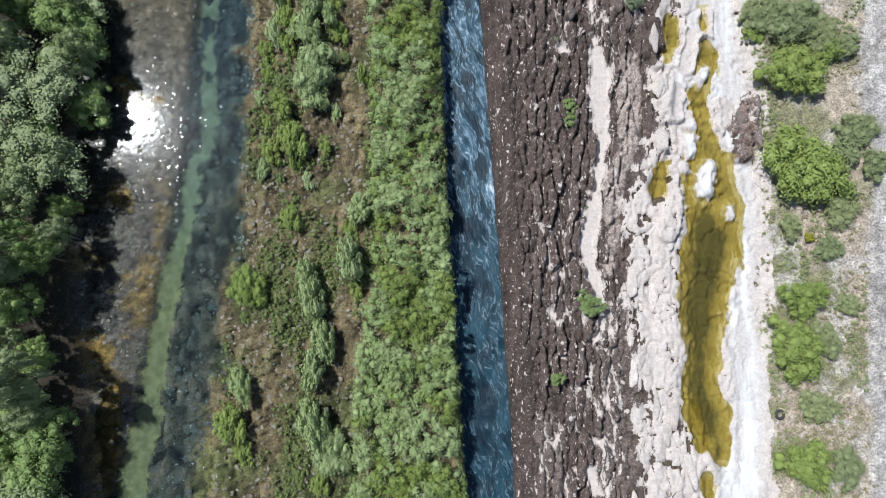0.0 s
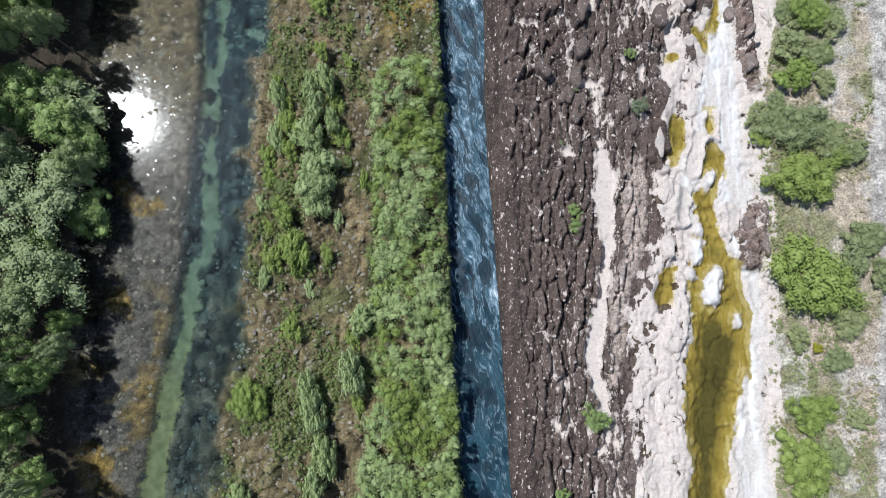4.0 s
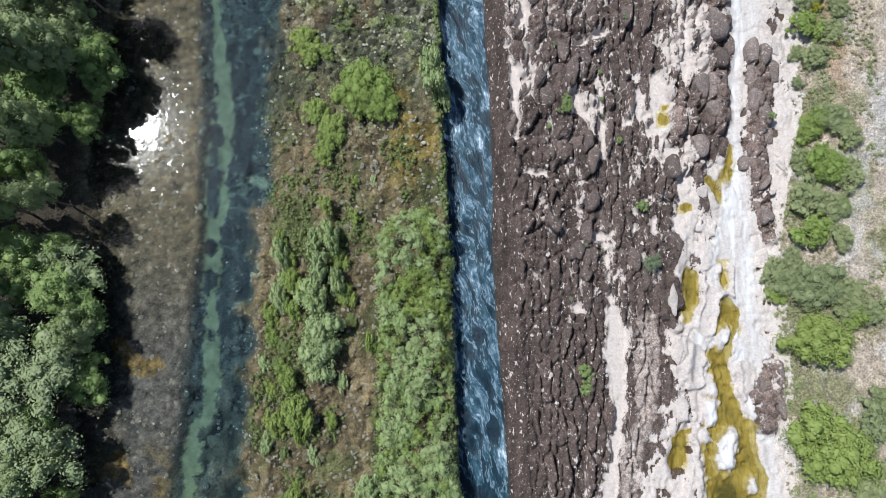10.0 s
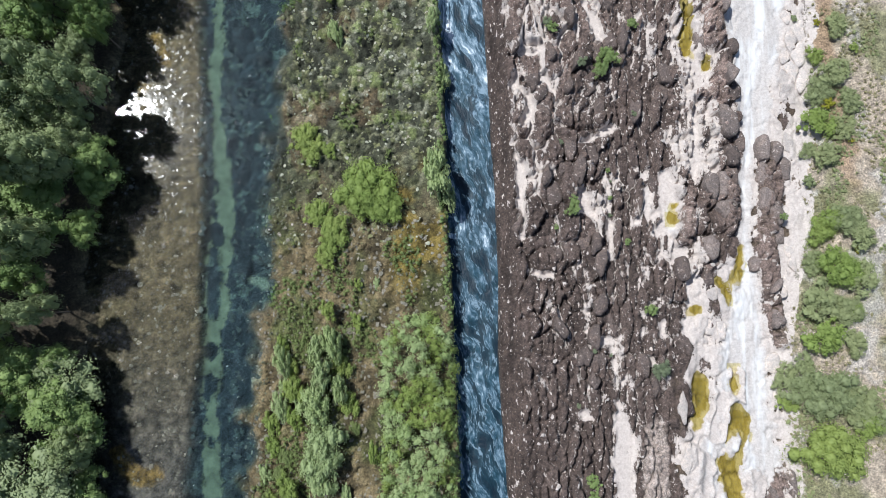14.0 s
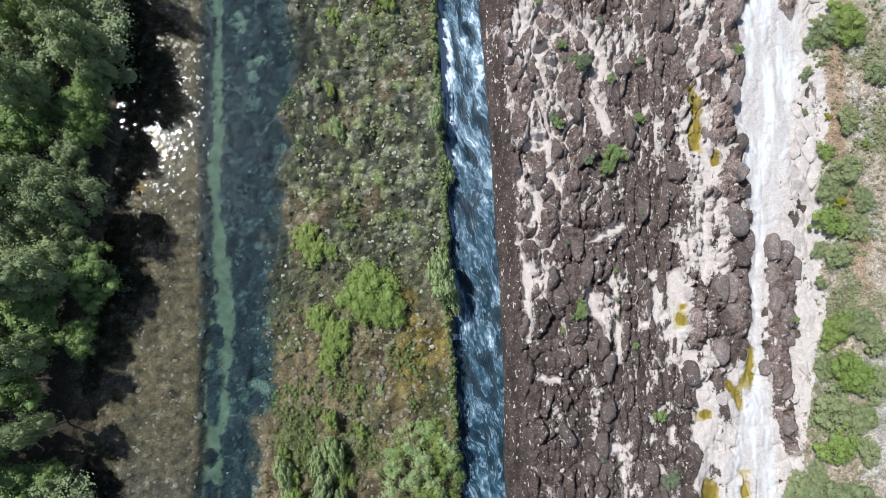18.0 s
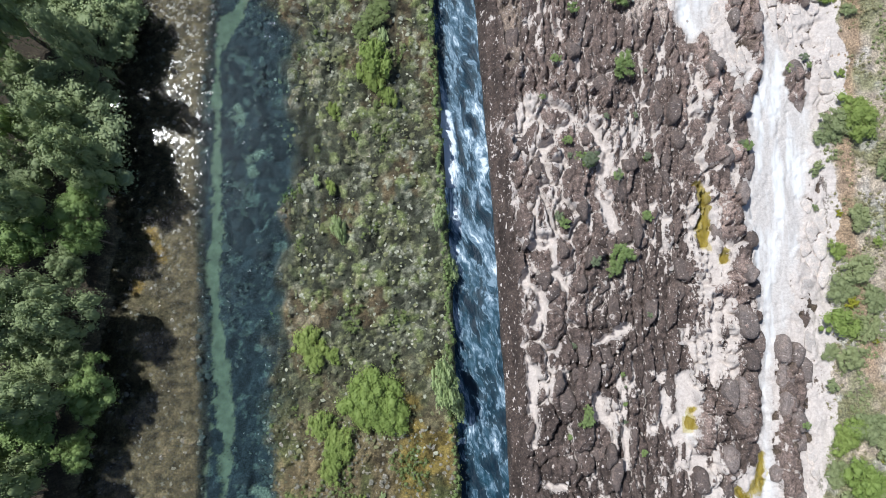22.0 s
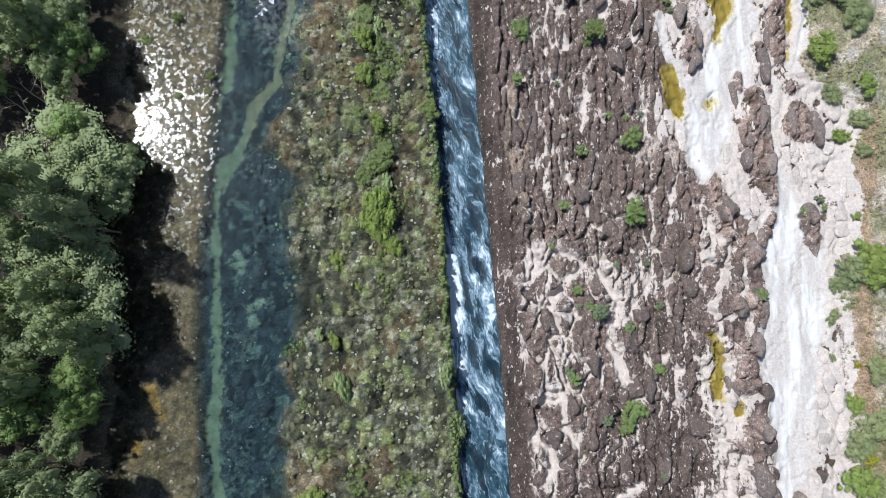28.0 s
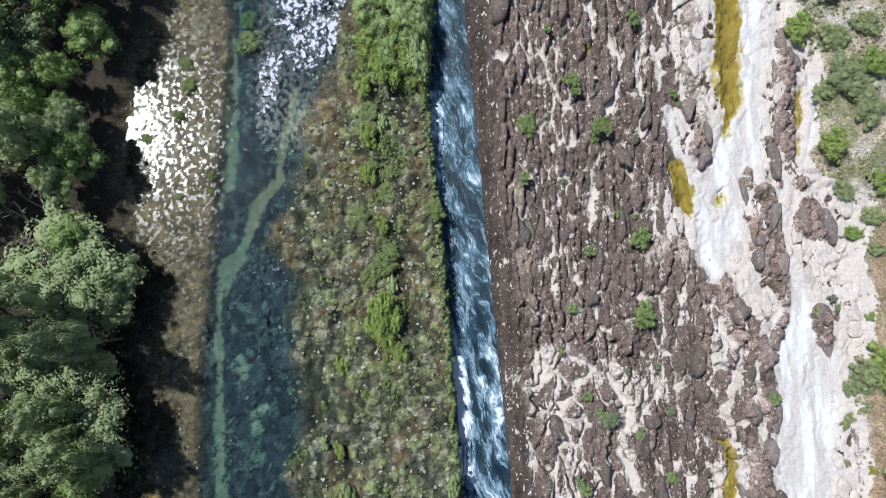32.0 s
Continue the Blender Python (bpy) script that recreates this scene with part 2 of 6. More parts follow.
lay("outcrops", (33.1, 46.3, 0.99), (33.2, 43.6, 1.21), (32.7, 40.3, 1.2), (32.4, 37.1, 1.08), (32.5, 33.9, 1.08), (32.7, 31.3, 0.86), (33.3, 28.2, 0.75))
lay("outcrops", (28.8, 43.5, 0.77), (28.7, 41.4, 1.31), (28.7, 39.5, 1.2))
lay("outcrops", (26.9, 43.5, 0.55), (26.6, 41.4, 0.54))
lay("outcrops", (27.1, 37.1, 0.65), (26.8, 35.5, 0.54))
lay("outcrops", (25.2, 42.4, 0.55), (24.5, 38.1, 0.76))
lay("outcrops", (30.5, 71.9, 0.46), (30.5, 71.5, 0.46))
lay("outcrops", (35.9, 71.8, 0.46), (35.9, 71.4, 0.46))
lay("outcrops", (28.2, 60.9, 1.02), (27.9, 58.3, 1.13))
lay("outcrops", (29, 65.6, 0.91), (29.8, 64.5, 0.57))
lay("outcrops", (27.7, 65.3, 0.91), (27.7, 65, 0.91))
lay("outcrops", (26.4, 52.4, 0.45), (27.5, 52.1, 0.44), (28.8, 54.6, 0.78), (28.8, 49, 0.77))
lay("outcrops", (33.6, 99.9, 0.86), (33.4, 96.4, 1.14), (33.1, 92.9, 1.13), (33.1, 90, 0.9))
lay("outcrops", (31.4, 91.1, 0.51), (31.5, 88.9, 0.39))
lay("outcrops", (29.1, 88, 0.5), (29.1, 86.5, 0.39))
lay("outcrops", (30.5, 85.8, 1), (30.5, 83, 1.55), (30.4, 79.9, 1.76), (31, 77.7, 1.21), (31.7, 75.3, 0.49))
lay("outcrops", (34.8, 84.3, 1.11), (34.2, 82.6, 1), (35.9, 82, 1))
lay("outcrops", (34.3, 86.9, 0.62), (34.3, 86.60000000000001, 0.62))
lay("outcrops", (32.2, 87, 0.28), (32.2, 86.7, 0.28))
lay("outcrops", (35.2, 73.6, 0.98), (35.3, 71.7, 0.71))
lay("outcrops", (26.1, 77.3, 0.66), (26.5, 74.8, 0.65), (26.9, 71.8, 0.6))
lay("outcrops", (29, 71.3, 0.87), (29.4, 69.7, 0.76))
lay("outcrops", (24.2, 90.3, 1.01), (24.7, 91.8, 0.56))
lay("outcrops", (23.6, 94.7, 0.56), (23.6, 94.4, 0.56))
lay("outcrops", (31, 72.3, 0.65), (31.6, 73.9, 0.44))
lay("pools", (24.9, 62.4, 0.23), (25.5, 60.9, 0.45), (25.5, 59.5, 0.34), (25.6, 58, 0.51), (25.6, 56.8, 0.22))
lay("pools", (27.3, 56.8, 0.22), (27.6, 55.5, 0.17))
lay("pools", (30.1, 37.2, 0.22), (29.8, 35.5, 0.32), (28.9, 33.9, 0.54), (28.4, 32.9, 0.32), (28.5, 31.7, 0.16))
lay("pools", (27.4, 34, 0.21), (28.3, 33.4, 0.21))
lay("pools", (24, 41.3, 0.27), (23.7, 41.1, 0.16))
lay("pools", (23.5, 40, 0.27), (23.5, 39.7, 0.27))
lay("pools", (25, 31.1, 0.21), (25.6, 31.1, 0.16))
lay("pools", (28.8, 25.7, 0.16), (28.8, 23.7, 0.21))
lay("pools", (28.3, 107.1, 1.16), (28.1, 102.3, 1.26), (27.8, 98.7, 1.26), (27.8, 95.2, 1.02), (27.5, 93, 0.51), (27.3, 92.2, 0.23))
lay("pools", (22.2, 88.5, 0.45), (22.5, 86.7, 0.61), (22.8, 85.4, 0.67), (23.4, 84.1, 0.39))
lay("pools", (26.5, 85.6, 0.17), (26.2, 84.9, 0.22))
lay("pools", (35, 96.5, 0.17), (34.8, 94.6, 0.34), (34.6, 92.3, 0.34), (34.2, 89.9, 0.17))
lay("pools", (23.3, 83.7, 0.28), (23.3, 83.4, 0.28))
lay("pools", (14, 100.7, 0.28), (13.8, 100.4, 0.23))
lay("silt", (-22.3, 72.7, 0.51), (-21.9, 69.1, 0.51), (-21.9, 66.7, 0.62), (-21.7, 64, 0.51))
lay("silt", (-21.8, 61.5, 0.39), (-21.8, 58.5, 0.67), (-21.8, 54.5, 0.66), (-21.4, 50.5, 0.49), (-20.9, 48.2, 0.27), (-20.7, 46.1, 0.6), (-20.4, 43.4, 0.98), (-20.4, 40.6, 1.19), (-20.4, 38.5, 1.13), (-20.6, 35.3, 1.28), (-20.6, 31.6, 1.17), (-20.6, 28.5, 0.95), (-20.5, 26, 0.84), (-20.5, 22.9, 0.78))
lay("silt", (-21.7, 103, 0.23), (-21.3, 98.8, 0.39), (-21.2, 95.8, 0.5), (-21.4, 92.4, 0.67), (-21.4, 88.9, 0.66), (-21.7, 87.2, 0.77))
lay("silt", (-22.2, 86.1, 0.44), (-22.6, 83.3, 0.33))
lay("silt", (-21.1, 81.1, 0.98), (-21.6, 78.6, 1.08), (-22.2, 76.2, 0.59), (-22.2, 73.5, 0.43), (-22.1, 70.3, 0.43), (-21.9, 67.1, 0.42), (-21.8, 62.5, 0.42))
lay("silt", (-15.5, 97.3, 0.34), (-15.7, 94.7, 0.62), (-16.2, 91.8, 0.5), (-16.7, 89.5, 0.39), (-16.7, 87.8, 0.77), (-17.8, 86.3, 0.88), (-18.9, 84.7, 0.66), (-19.6, 82.2, 0.66), (-20.6, 80, 0.76))
lay("silt", (-21.8, 59.9, 0.42), (-21.6, 57.4, 0.42))
lay("silt", (-20.8, 28.3, 0.74), (-20.5, 20.6, 0.78), (-20.3, 16, 0.78), (-20.2, 12, 0.71), (-21.2, 9.7, 0.77), (-21.5, 6.9, 0.82), (-21.9, 3.6, 0.76), (-23, -1.4, 0.96), (-23.6, -6.2, 1.12), (-23.9, -9.9, 1.11), (-24.5, -13.5, 1.36), (-25.3, -18.6, 1.45), (-25.6, -22.2, 1.44))
lay("silt", (-21.5, 53.6, 0.46), (-21.3, 49.9, 0.46), (-21.1, 44.5, 0.51), (-21.1, 39.1, 0.56), (-20.9, 32.2, 0.78), (-20.9, 28.8, 0.94), (-20.8, 24.3, 0.88), (-20.5, 21, 0.71), (-20.2, 17.2, 0.76), (-20.3, 14, 0.97))
lay("silt_rocks", (-20.7, 37.8, 0.48), (-20.7, 37.5, 0.48))
lay("silt_rocks", (-20.9, 35.8, 0.48), (-20.9, 33.2, 0.58), (-20.8, 30.6, 0.48))
lay("silt_rocks", (-20.9, 27, 0.31), (-20.9, 26.7, 0.31))
lay("silt_rocks", (-21.4, 41.2, 0.38), (-21.1, 40.1, 0.22))
lay("silt_rocks", (-20.4, 23.9, 0.26), (-20.4, 23.599999999999998, 0.26))
lay("silt_rocks", (-18.2, 88.3, 0.55), (-18.2, 88, 0.55))
lay("silt_rocks", (-21.2, 81.6, 0.49), (-21.8, 80.8, 0.38))
lay("silt_rocks", (-20.3, 86.4, 0.33), (-20.3, 86.10000000000001, 0.33))
lay("silt_rocks", (-21.1, 38.6, 0.51), (-21.1, 38.300000000000004, 0.51))
lay("silt_rocks", (-21.1, 36.5, 0.45), (-21, 33.9, 0.61), (-20.9, 31.4, 0.5))
lay("silt_rocks", (-21, 24.3, 0.27), (-21.1, 22.7, 0.27))
lay("silt_rocks", (-20.5, 18.6, 0.27), (-20.5, 18.3, 0.27))
lay("silt_rocks", (-20.6, 9.3, 0.37), (-20.6, 9, 0.37))
lay("silt_rocks", (-23.4, -12, 0.26), (-23.3, -14.6, 0.26))
lay("silt_rocks", (-21, 5.2, 0.27), (-21, 4.9, 0.27))
lay("silt_flat", (-13.8, 86.7, 0.33), (-12.7, 87, 0.55), (-11.6, 87.1, 0.44))
lay("silt_flat", (-19.6, 69.5, 0.47), (-20.7, 69.8, 0.21))
lay("silt_flat", (-18.4, 64.3, 0.42), (-18.4, 64, 0.42))
lay("silt_flat", (-15.3, 92.1, 0.28), (-14.7, 94.4, 0.33))
lay("silt_flat", (-20, 70.4, 0.4), (-20, 70.10000000000001, 0.4))
lay("silt_flat", (-18.7, 65.3, 0.5), (-17.6, 65.9, 0.28))
lay("silt_flat", (-12.6, 49.5, 0.77), (-11.8, 49.7, 0.49))
lay("silt_flat", (-17, 33.8, 0.53), (-15.9, 33.3, 0.32))
lay("silt_flat", (-16.1, 24.8, 0.31), (-16.1, 24.5, 0.31))

CROWN_EDGE = [(-20.4, -28.7), (-18.9, -28.4), (-16.6, -29), (-11.9, -29.8), (-9.5, -29), (-7.1, -30), (-4.7, -32.6), (-2.2, -30.9), (0.2, -29.6), (5.3, -29.2), (7.8, -30.1), (10.4, -29.3), (13, -27.9), (18.3, -28.7), (24.7, -29.3), (28.5, -31.7), (30.4, -34.1), (32.3, -32.5), (34.2, -32.6), (36.1, -30.3), (38.1, -28.5), (43, -27.8)] + [(44.5, -28.9), (47, -31.1), (49, -29.7), (51.6, -30.4), (53.1, -30.5), (58.4, -29.6), (59.9, -31.4), (62.1, -29.5), (64.8, -28.9), (71.6, -30.5), (74.5, -29.7), (78.5, -26.2), (80.5, -29.2), (82.6, -33.5), (85.1, -32.7), (87.7, -32.3), (90.3, -32), (95.6, -33.3), (98.3, -30.9), (101, -30.2), (103.7, -30.4), (106.5, -31.3)]
# riverside trees as (x, y, crown radius, height of the crown's edge)
GREEN_TREES = (
    [(-31.4, -18.4, 2.86, 3.2), (-34.6, -16.7, 1.91, 3.3), (-34, -13.5, 2.33, 3.2), (-32.1, -8.6, 2.82, 3.4), (-35.2, -7.1, 2.2, 3.2), (-34, -4.2, 2.17, 4.3), (-32.3, -0.1, 2.91, 4.4), (-35.3, 1.7, 2.2, 4.1), (-31.6, 4.6, 2.1, 3.3), (-34.3, 6.2, 3.44, 4.3), (-32.7, 22.2, 2.88, 3.2), (-36.7, 23.3, 3.14, 3.2), (-35.8, 25.8, 2.92, 3.2), (-32.5, 26.6, 2.03, 3.2), (-33.4, 30.6, 2.23, 5.4), (-35.5, 34.2, 2.5, 4)] +
    [(-31.6, 38, 2.86, 3.3), (-35.7, 40, 3.98, 3.2), (-30.7, 42, 2.49, 3.2), (-32, 45.4, 2.19, 4.7), (-36.4, 56.5, 2.99, 4.6), (-30.9, 56.6, 2.75, 4.6), (-31.4, 61.1, 2.05, 3.7), (-38, 66.4, 2.52, 5), (-35.4, 86.7, 3.01, 3.8), (-39.6, 91.8, 3.1, 3.2), (-35.3, 93.4, 2.6, 3.2), (-39.5, 96.2, 3.05, 3.9), (-35.5, 96.7, 2.81, 3.8), (-38.6, 100.8, 4.16, 3.3), (-33.2, 100.8, 2.71, 3.3), (-32.6, 104.9, 2.56, 4.9), (-37.8, 105.3, 3.56, 5.1), (-37.8, 108.4, 3.56, 5.4), (-33.2, 108.4, 3.06, 5.4)]
)
WILLOWS = [(-33.8, 15.4, 4.91, 3.2), (-35.9, 48.8, 2.91, 5.2), (-31.6, 50.1, 2.88, 6.1), (-36.9, 62.2, 3.59, 3.7), (-31.4, 65.5, 3.05, 4.7), (-31, 72.6, 2.13, 5.5), (-35.9, 74.6, 3.3, 5.6), (-29.6, 78.1, 2.93, 3.2), (-33.8, 79.2, 3.52, 3.2)]
BRIGHT = [(36.4, 18.3, 3.01), (40.1, 20.6, 1.3), (36.6, 8.9, 3.74), (36.1, -3.4, 2.18), (35, -8.1, 2.7), (35.5, -18.2, 3.22), (36.9, 90.3, 1.65), (41.6, 57, 0.55), (38.2, 39.8, 1.16), (39.9, 31.1, 0.83)]
DULL = [(36.7, 23.5, 2.18), (39.4, 22.3, 1.66), (42.3, 12.8, 1.87), (40.8, 10.3, 1.46), (35.5, 3.4, 1.14), (39.1, 1.3, 1.66), (38, -7.1, 1.66), (37, -13.2, 2.18), (39.3, -18.7, 1.66), (40.6, -4, 0.94), (40.4, 5.1, 1.77), (43.7, 9.4, 1.3), (34.5, 23.9, 1.68), (38.7, 22.9, 1.47)]
YELLOW = [(37.3, 2.4, 0.68), (38.7, 51.3, 0.75), (40.6, 37, 0.47), (40.9, 47.6, 0.42), (38.4, 59.7, 0.51)]
ROCK_PLANTS = [(15.1, 13.9, 0.5), (16.3, -4, 0.84), (13.3, -10.8, 0.47), (15.1, 15.3, 0.47)] + [(17.2, 55.8, 0.83), (16.5, 54.4, 0.55), (20.8, 31.1, 0.42), (13.4, 40.5, 0.54), (13.6, 41.3, 0.38), (18, 81.4, 0.71), (17.9, 74.3, 0.86), (17.4, 73.3, 0.54), (7.5, 92.6, 0.94), (12, 96.9, 0.62), (12.3, 96, 0.39), (18.2, 103.2, 0.51), (13.2, 80.3, 0.43), (19.8, 59.4, 0.52)]
ROCK_HERBS = (
    [(14.4, 64.8, 0.67), (13.4, 65.2, 0.45), (14.5, 55, 0.44), (11.8, 58.6, 0.61), (11.3, 59.2, 0.44), (17.1, 63.3, 0.45), (20.1, 65.3, 0.34), (19.9, 59.4, 0.5), (19.1, 69.5, 0.34), (9.9, 70.9, 0.34), (12.4, 47.2, 0.38), (18.7, 37.5, 0.32), (15.3, 27.2, 0.37), (33.6, 40, 0.38), (19.6, 50, 0.33), (29.7, 66.3, 0.62), (21.4, 25.5, 0.73), (12, 38.9, 0.27), (17.3, 43.4, 0.22), (17.3, 41.8, 0.22), (17.3, 40.2, 0.27), (17.1, 44.5, 0.27), (17, 26.8, 0.21), (22.1, 95.8, 0.79)] +
    [(22.6, 94.8, 0.56), (7, 87.2, 0.6), (11.1, 87.1, 0.33), (9.7, 102.2, 0.45), (16.1, 103.6, 0.45), (12.3, 66.8, 0.47), (12.5, 65.3, 0.47), (14.1, 64.7, 0.68), (17.1, 63.4, 0.58), (11.5, 59, 0.47), (19.2, 69.3, 0.27), (20.1, 65.2, 0.37), (20.1, 73.8, 0.32), (11.3, 74.8, 0.48), (16.1, 69.1, 0.37), (15.9, 83.8, 0.44), (19.2, 84.1, 0.38), (17.6, 83.6, 0.27), (29.5, 66.6, 0.69), (34.7, 74.4, 0.54), (36.2, 75.5, 0.54), (36.6, 74.7, 0.38)]
)
ROCK_DARK = [(14.5, 92.4, 0.83), (14.1, 91.4, 0.61), (15.1, 92, 0.56)]
ISLAND_PALE = (
    [(-9.4, 18.2, 2.21), (-9.6, 15.9, 1.58), (-10.3, 22.1, 1.58), (-4.9, 5, 1.37), (-5.8, 0.1, 1.37), (-8, -7.2, 1.26), (-8.8, -9.7, 1.47), (-9.2, -3.3, 1.37), (-8.6, -14.8, 1.58), (-7, -17.3, 1.79), (-9.7, -1.5, 1.16), (-13.5, 26.2, 0.95), (-9.8, 24.7, 1.27), (-8.2, 23.7, 0.85), (-8.9, 27.8, 1.06), (-10.4, 27.3, 1.06), (0.5, 43.8, 1.49), (1.6, 41.9, 0.95), (-6.3, 79.2, 1.69), (-7.7, 78, 1.27), (0, 59.2, 0.85), (1.1, 54.4, 0.85), (-9.5, 58.1, 0.85), (-1.5, 84.4, 1.16)] +
    [(-7.9, 93.9, 1.37), (-7.6, 88.9, 1.16), (-5.7, 88.3, 0.95), (-6.3, 86.6, 1.27), (-7.1, 85.6, 1.16), (-5.8, 80.7, 1.27)]
)
ISLAND_BRIGHT = (
    [(-7.4, 22.3, 0.84), (-12.3, 21.1, 0.95), (-12.6, 14.8, 1.27), (-11.5, 11.5, 1.27), (-13.6, 10.7, 1.16), (-8.5, 11, 0.84), (-11.5, 3.9, 0.84), (-11.5, 5.2, 0.63), (-15.2, -2.5, 1.48), (-16.3, -14.8, 1.27), (-15.2, -17.3, 1.06), (-10.6, 39.9, 0.85), (-8.9, 38.8, 0.96), (-6, 42.4, 1.7), (-7.1, 41.3, 1.28), (-4.6, 40.8, 1.17), (-9.6, 36.9, 0.85), (-9.2, 38, 0.75), (-9.9, 35.8, 0.75), (-11.6, 46, 0.96), (-12.1, 47.4, 0.96), (-9.9, 46.3, 0.59), (-12.8, 25.7, 0.96), (-12.4, 23.6, 0.85)] +
    [(-14.4, 20.6, 0.96), (-14.3, 18.5, 0.96), (-8.1, 25.7, 0.75), (-7.2, 22.6, 0.64), (-6.5, 73, 1.7), (-4.9, 71, 0.69), (-10.3, 69.9, 0.8), (-10.4, 62.2, 0.69), (-6.3, 74.7, 1.38), (-7.9, 91.7, 1.06), (-8.5, 96.8, 1.17), (-7.9, 87.8, 0.74)]
)
RIVER_ISLET = [(-19.8, 101.8, 1.43), (-20.1, 104.2, 1.32), (-25.9, 99.4, 1.03), (-25.6, 97.1, 0.81), (-26.4, 94, 0.59), (-29.5, 91.8, 0.96), (-23, 88.1, 0.48), (-23.2, 86.5, 0.43), (-26, 86.1, 0.37), (-13.7, 99.9, 0.38)]
ISLAND_MORE = (
    [(-13.7, 27.7, 0.72), (-13.4, 23.8, 0.79), (-11.9, 27.7, 0.72), (-9.5, 30.9, 1), (-11.9, 22.5, 0.79), (-13.6, 16, 0.89), (-14.2, 13.6, 0.89), (-15, 16, 0.79), (-6.8, 20.1, 0.89), (-5, 18, 0.79), (-7.5, 14.3, 0.79), (-11.1, 12.7, 0.79), (-6.7, 33.3, 0.72), (-5, 33.4, 0.54), (-9.1, 28.8, 0.54), (-6.7, 29.8, 0.72), (-13.6, 22.1, 0.99), (-13, 17.5, 1.06), (-11.3, 9.7, 0.78), (-14.3, 8.9, 0.99), (-12.7, 7.8, 0.78), (-5.9, 3.1, 1.06), (-10, 7.8, 0.78), (-15.6, -5.2, 0.71)] +
    [(-5.3, -2.8, 1.06), (-15.4, -11.4, 1.28), (-10.3, -19.5, 1.06), (-8.2, -20.2, 0.89), (-5.6, 77.2, 0.89), (-6.1, 70.4, 0.71), (-8.1, 67.2, 0.57), (-11.8, 62.9, 0.53), (-12, 66.2, 0.5), (-8.1, 103.1, 1.6), (-3.3, 99.6, 1.78), (-8.5, 99.2, 1.43), (-6.3, 98, 1.6), (-6.5, 93, 0.78), (-6.3, 91.2, 0.78), (-2.9, 102.7, 1.43), (-4.8, 104.3, 1.6), (-8.4, 84.1, 0.89), (-6.5, 83, 1.07)]
)
BANK_MORE = [(33.2, 22.5, 0.99), (41.9, 21.1, 1.24)]
BANK_THICK = (
    [(38.1, 52.6, 1.9), (39.3, 54.3, 1.53), (40.8, 51.5, 1.9), (37.4, 49.3, 1.62), (40, 48.8, 1.62), (36.6, 46.6, 1.07), (38.2, 46.1, 1.29), (37.2, 38.7, 2.01), (39.4, 39.8, 2.02), (40.8, 38.2, 1.59), (36.4, 35.6, 1.84), (38.5, 35.1, 2), (40.5, 34.1, 1.58), (36.2, 32.1, 1.77), (38.7, 31.1, 1.98), (36.5, 28.6, 1.76), (39.5, 28.1, 1.56), (34.8, 26.1, 1.29), (33.1, 24.6, 1.44), (40.4, 69, 2.14), (38.1, 67.8, 1.34), (43.1, 63.9, 1.34), (40, 59.3, 1.54), (37.8, 56.2, 1.32)] +
    [(36.4, 43.5, 0.75), (36.4, 63.8, 0.55), (36.4, 60.4, 0.5), (34.8, 102.3, 1.57), (38.1, 101.4, 2.36), (41.5, 102.6, 2.25), (38.8, 97.4, 2.56), (41.7, 98.5, 2.12), (40.7, 93.9, 2.11), (36.8, 95.9, 1.22), (38.1, 85.9, 1.31), (38.8, 81.8, 1.19), (40.6, 83.4, 1.09), (38.6, 68.7, 1.47), (37.2, 67.2, 0.94), (41.1, 86.7, 1.09), (40.5, 80.2, 0.97), (38.5, 106.7, 2.27), (35.1, 106.7, 1.41), (39.6, 73.8, 0.74), (36.7, 64.4, 0.62)]
)
lay("ochre", (-27.5, 57.8, 0.63), (-26.4, 55.5, 0.73))
lay("ochre", (-28.6, 52.7, 0.41), (-28.6, 52.400000000000006, 0.41))
lay("ochre", (-28.6, 17.7, 0.74), (-26.8, 15.6, 0.95), (-24.7, 15.6, 0.53))
lay("ochre", (-28.4, 6.8, 0.83), (-27.2, 5.0, 0.62))
lay("ochre", (-29.8, -7.2, 1.04), (-28.2, -8.3, 0.73))
lay("ochre", (-27.9, -12.9, 1.14), (-28.0, -16.0, 1.23), (-27.3, -18.5, 0.72))
lay("riffles", (-13.5, 112, 4.2), (-13.8, 104, 3.6), (-14.5, 100.5, 2.2))
lay("riffles", (-17.6, 99.5, 1.6), (-17.8, 96.5, 1.4), (-18.4, 94.2, 0.8))
lay("riffles", (-16.8, 79, 0.7), (-17.2, 77.5, 0.5))
lay("hedge", (-0.8, 27.3, 3.2), (-1.1, 20.3, 3.2), (-0.7, 9, 3.31), (0.2, -1.9, 4), (-0.5, -9.8, 4.8), (-0.7, -21.4, 5.06))
lay("hedge", (-3.1, 27.9, 1.18), (-2, 24.7, 2.69))
lay("hedge", (-5.8, 108.3, 3.86), (-5.7, 102.3, 3.75), (-4.1, 98.8, 2.14))



# ---- fields over the plan ----
rng = np.random.default_rng(7)


def hashed(i, j, seed):
    h = (i.astype(np.int64) * 374761393 + j.astype(np.int64) * 668265263 + seed * 974634777) & 0x7FFFFFFF
    h = ((h ^ (h >> 13)) * 1274126177) & 0x7FFFFFFF
    return ((h ^ (h >> 16)) & 0xFFFF) / 65535.0


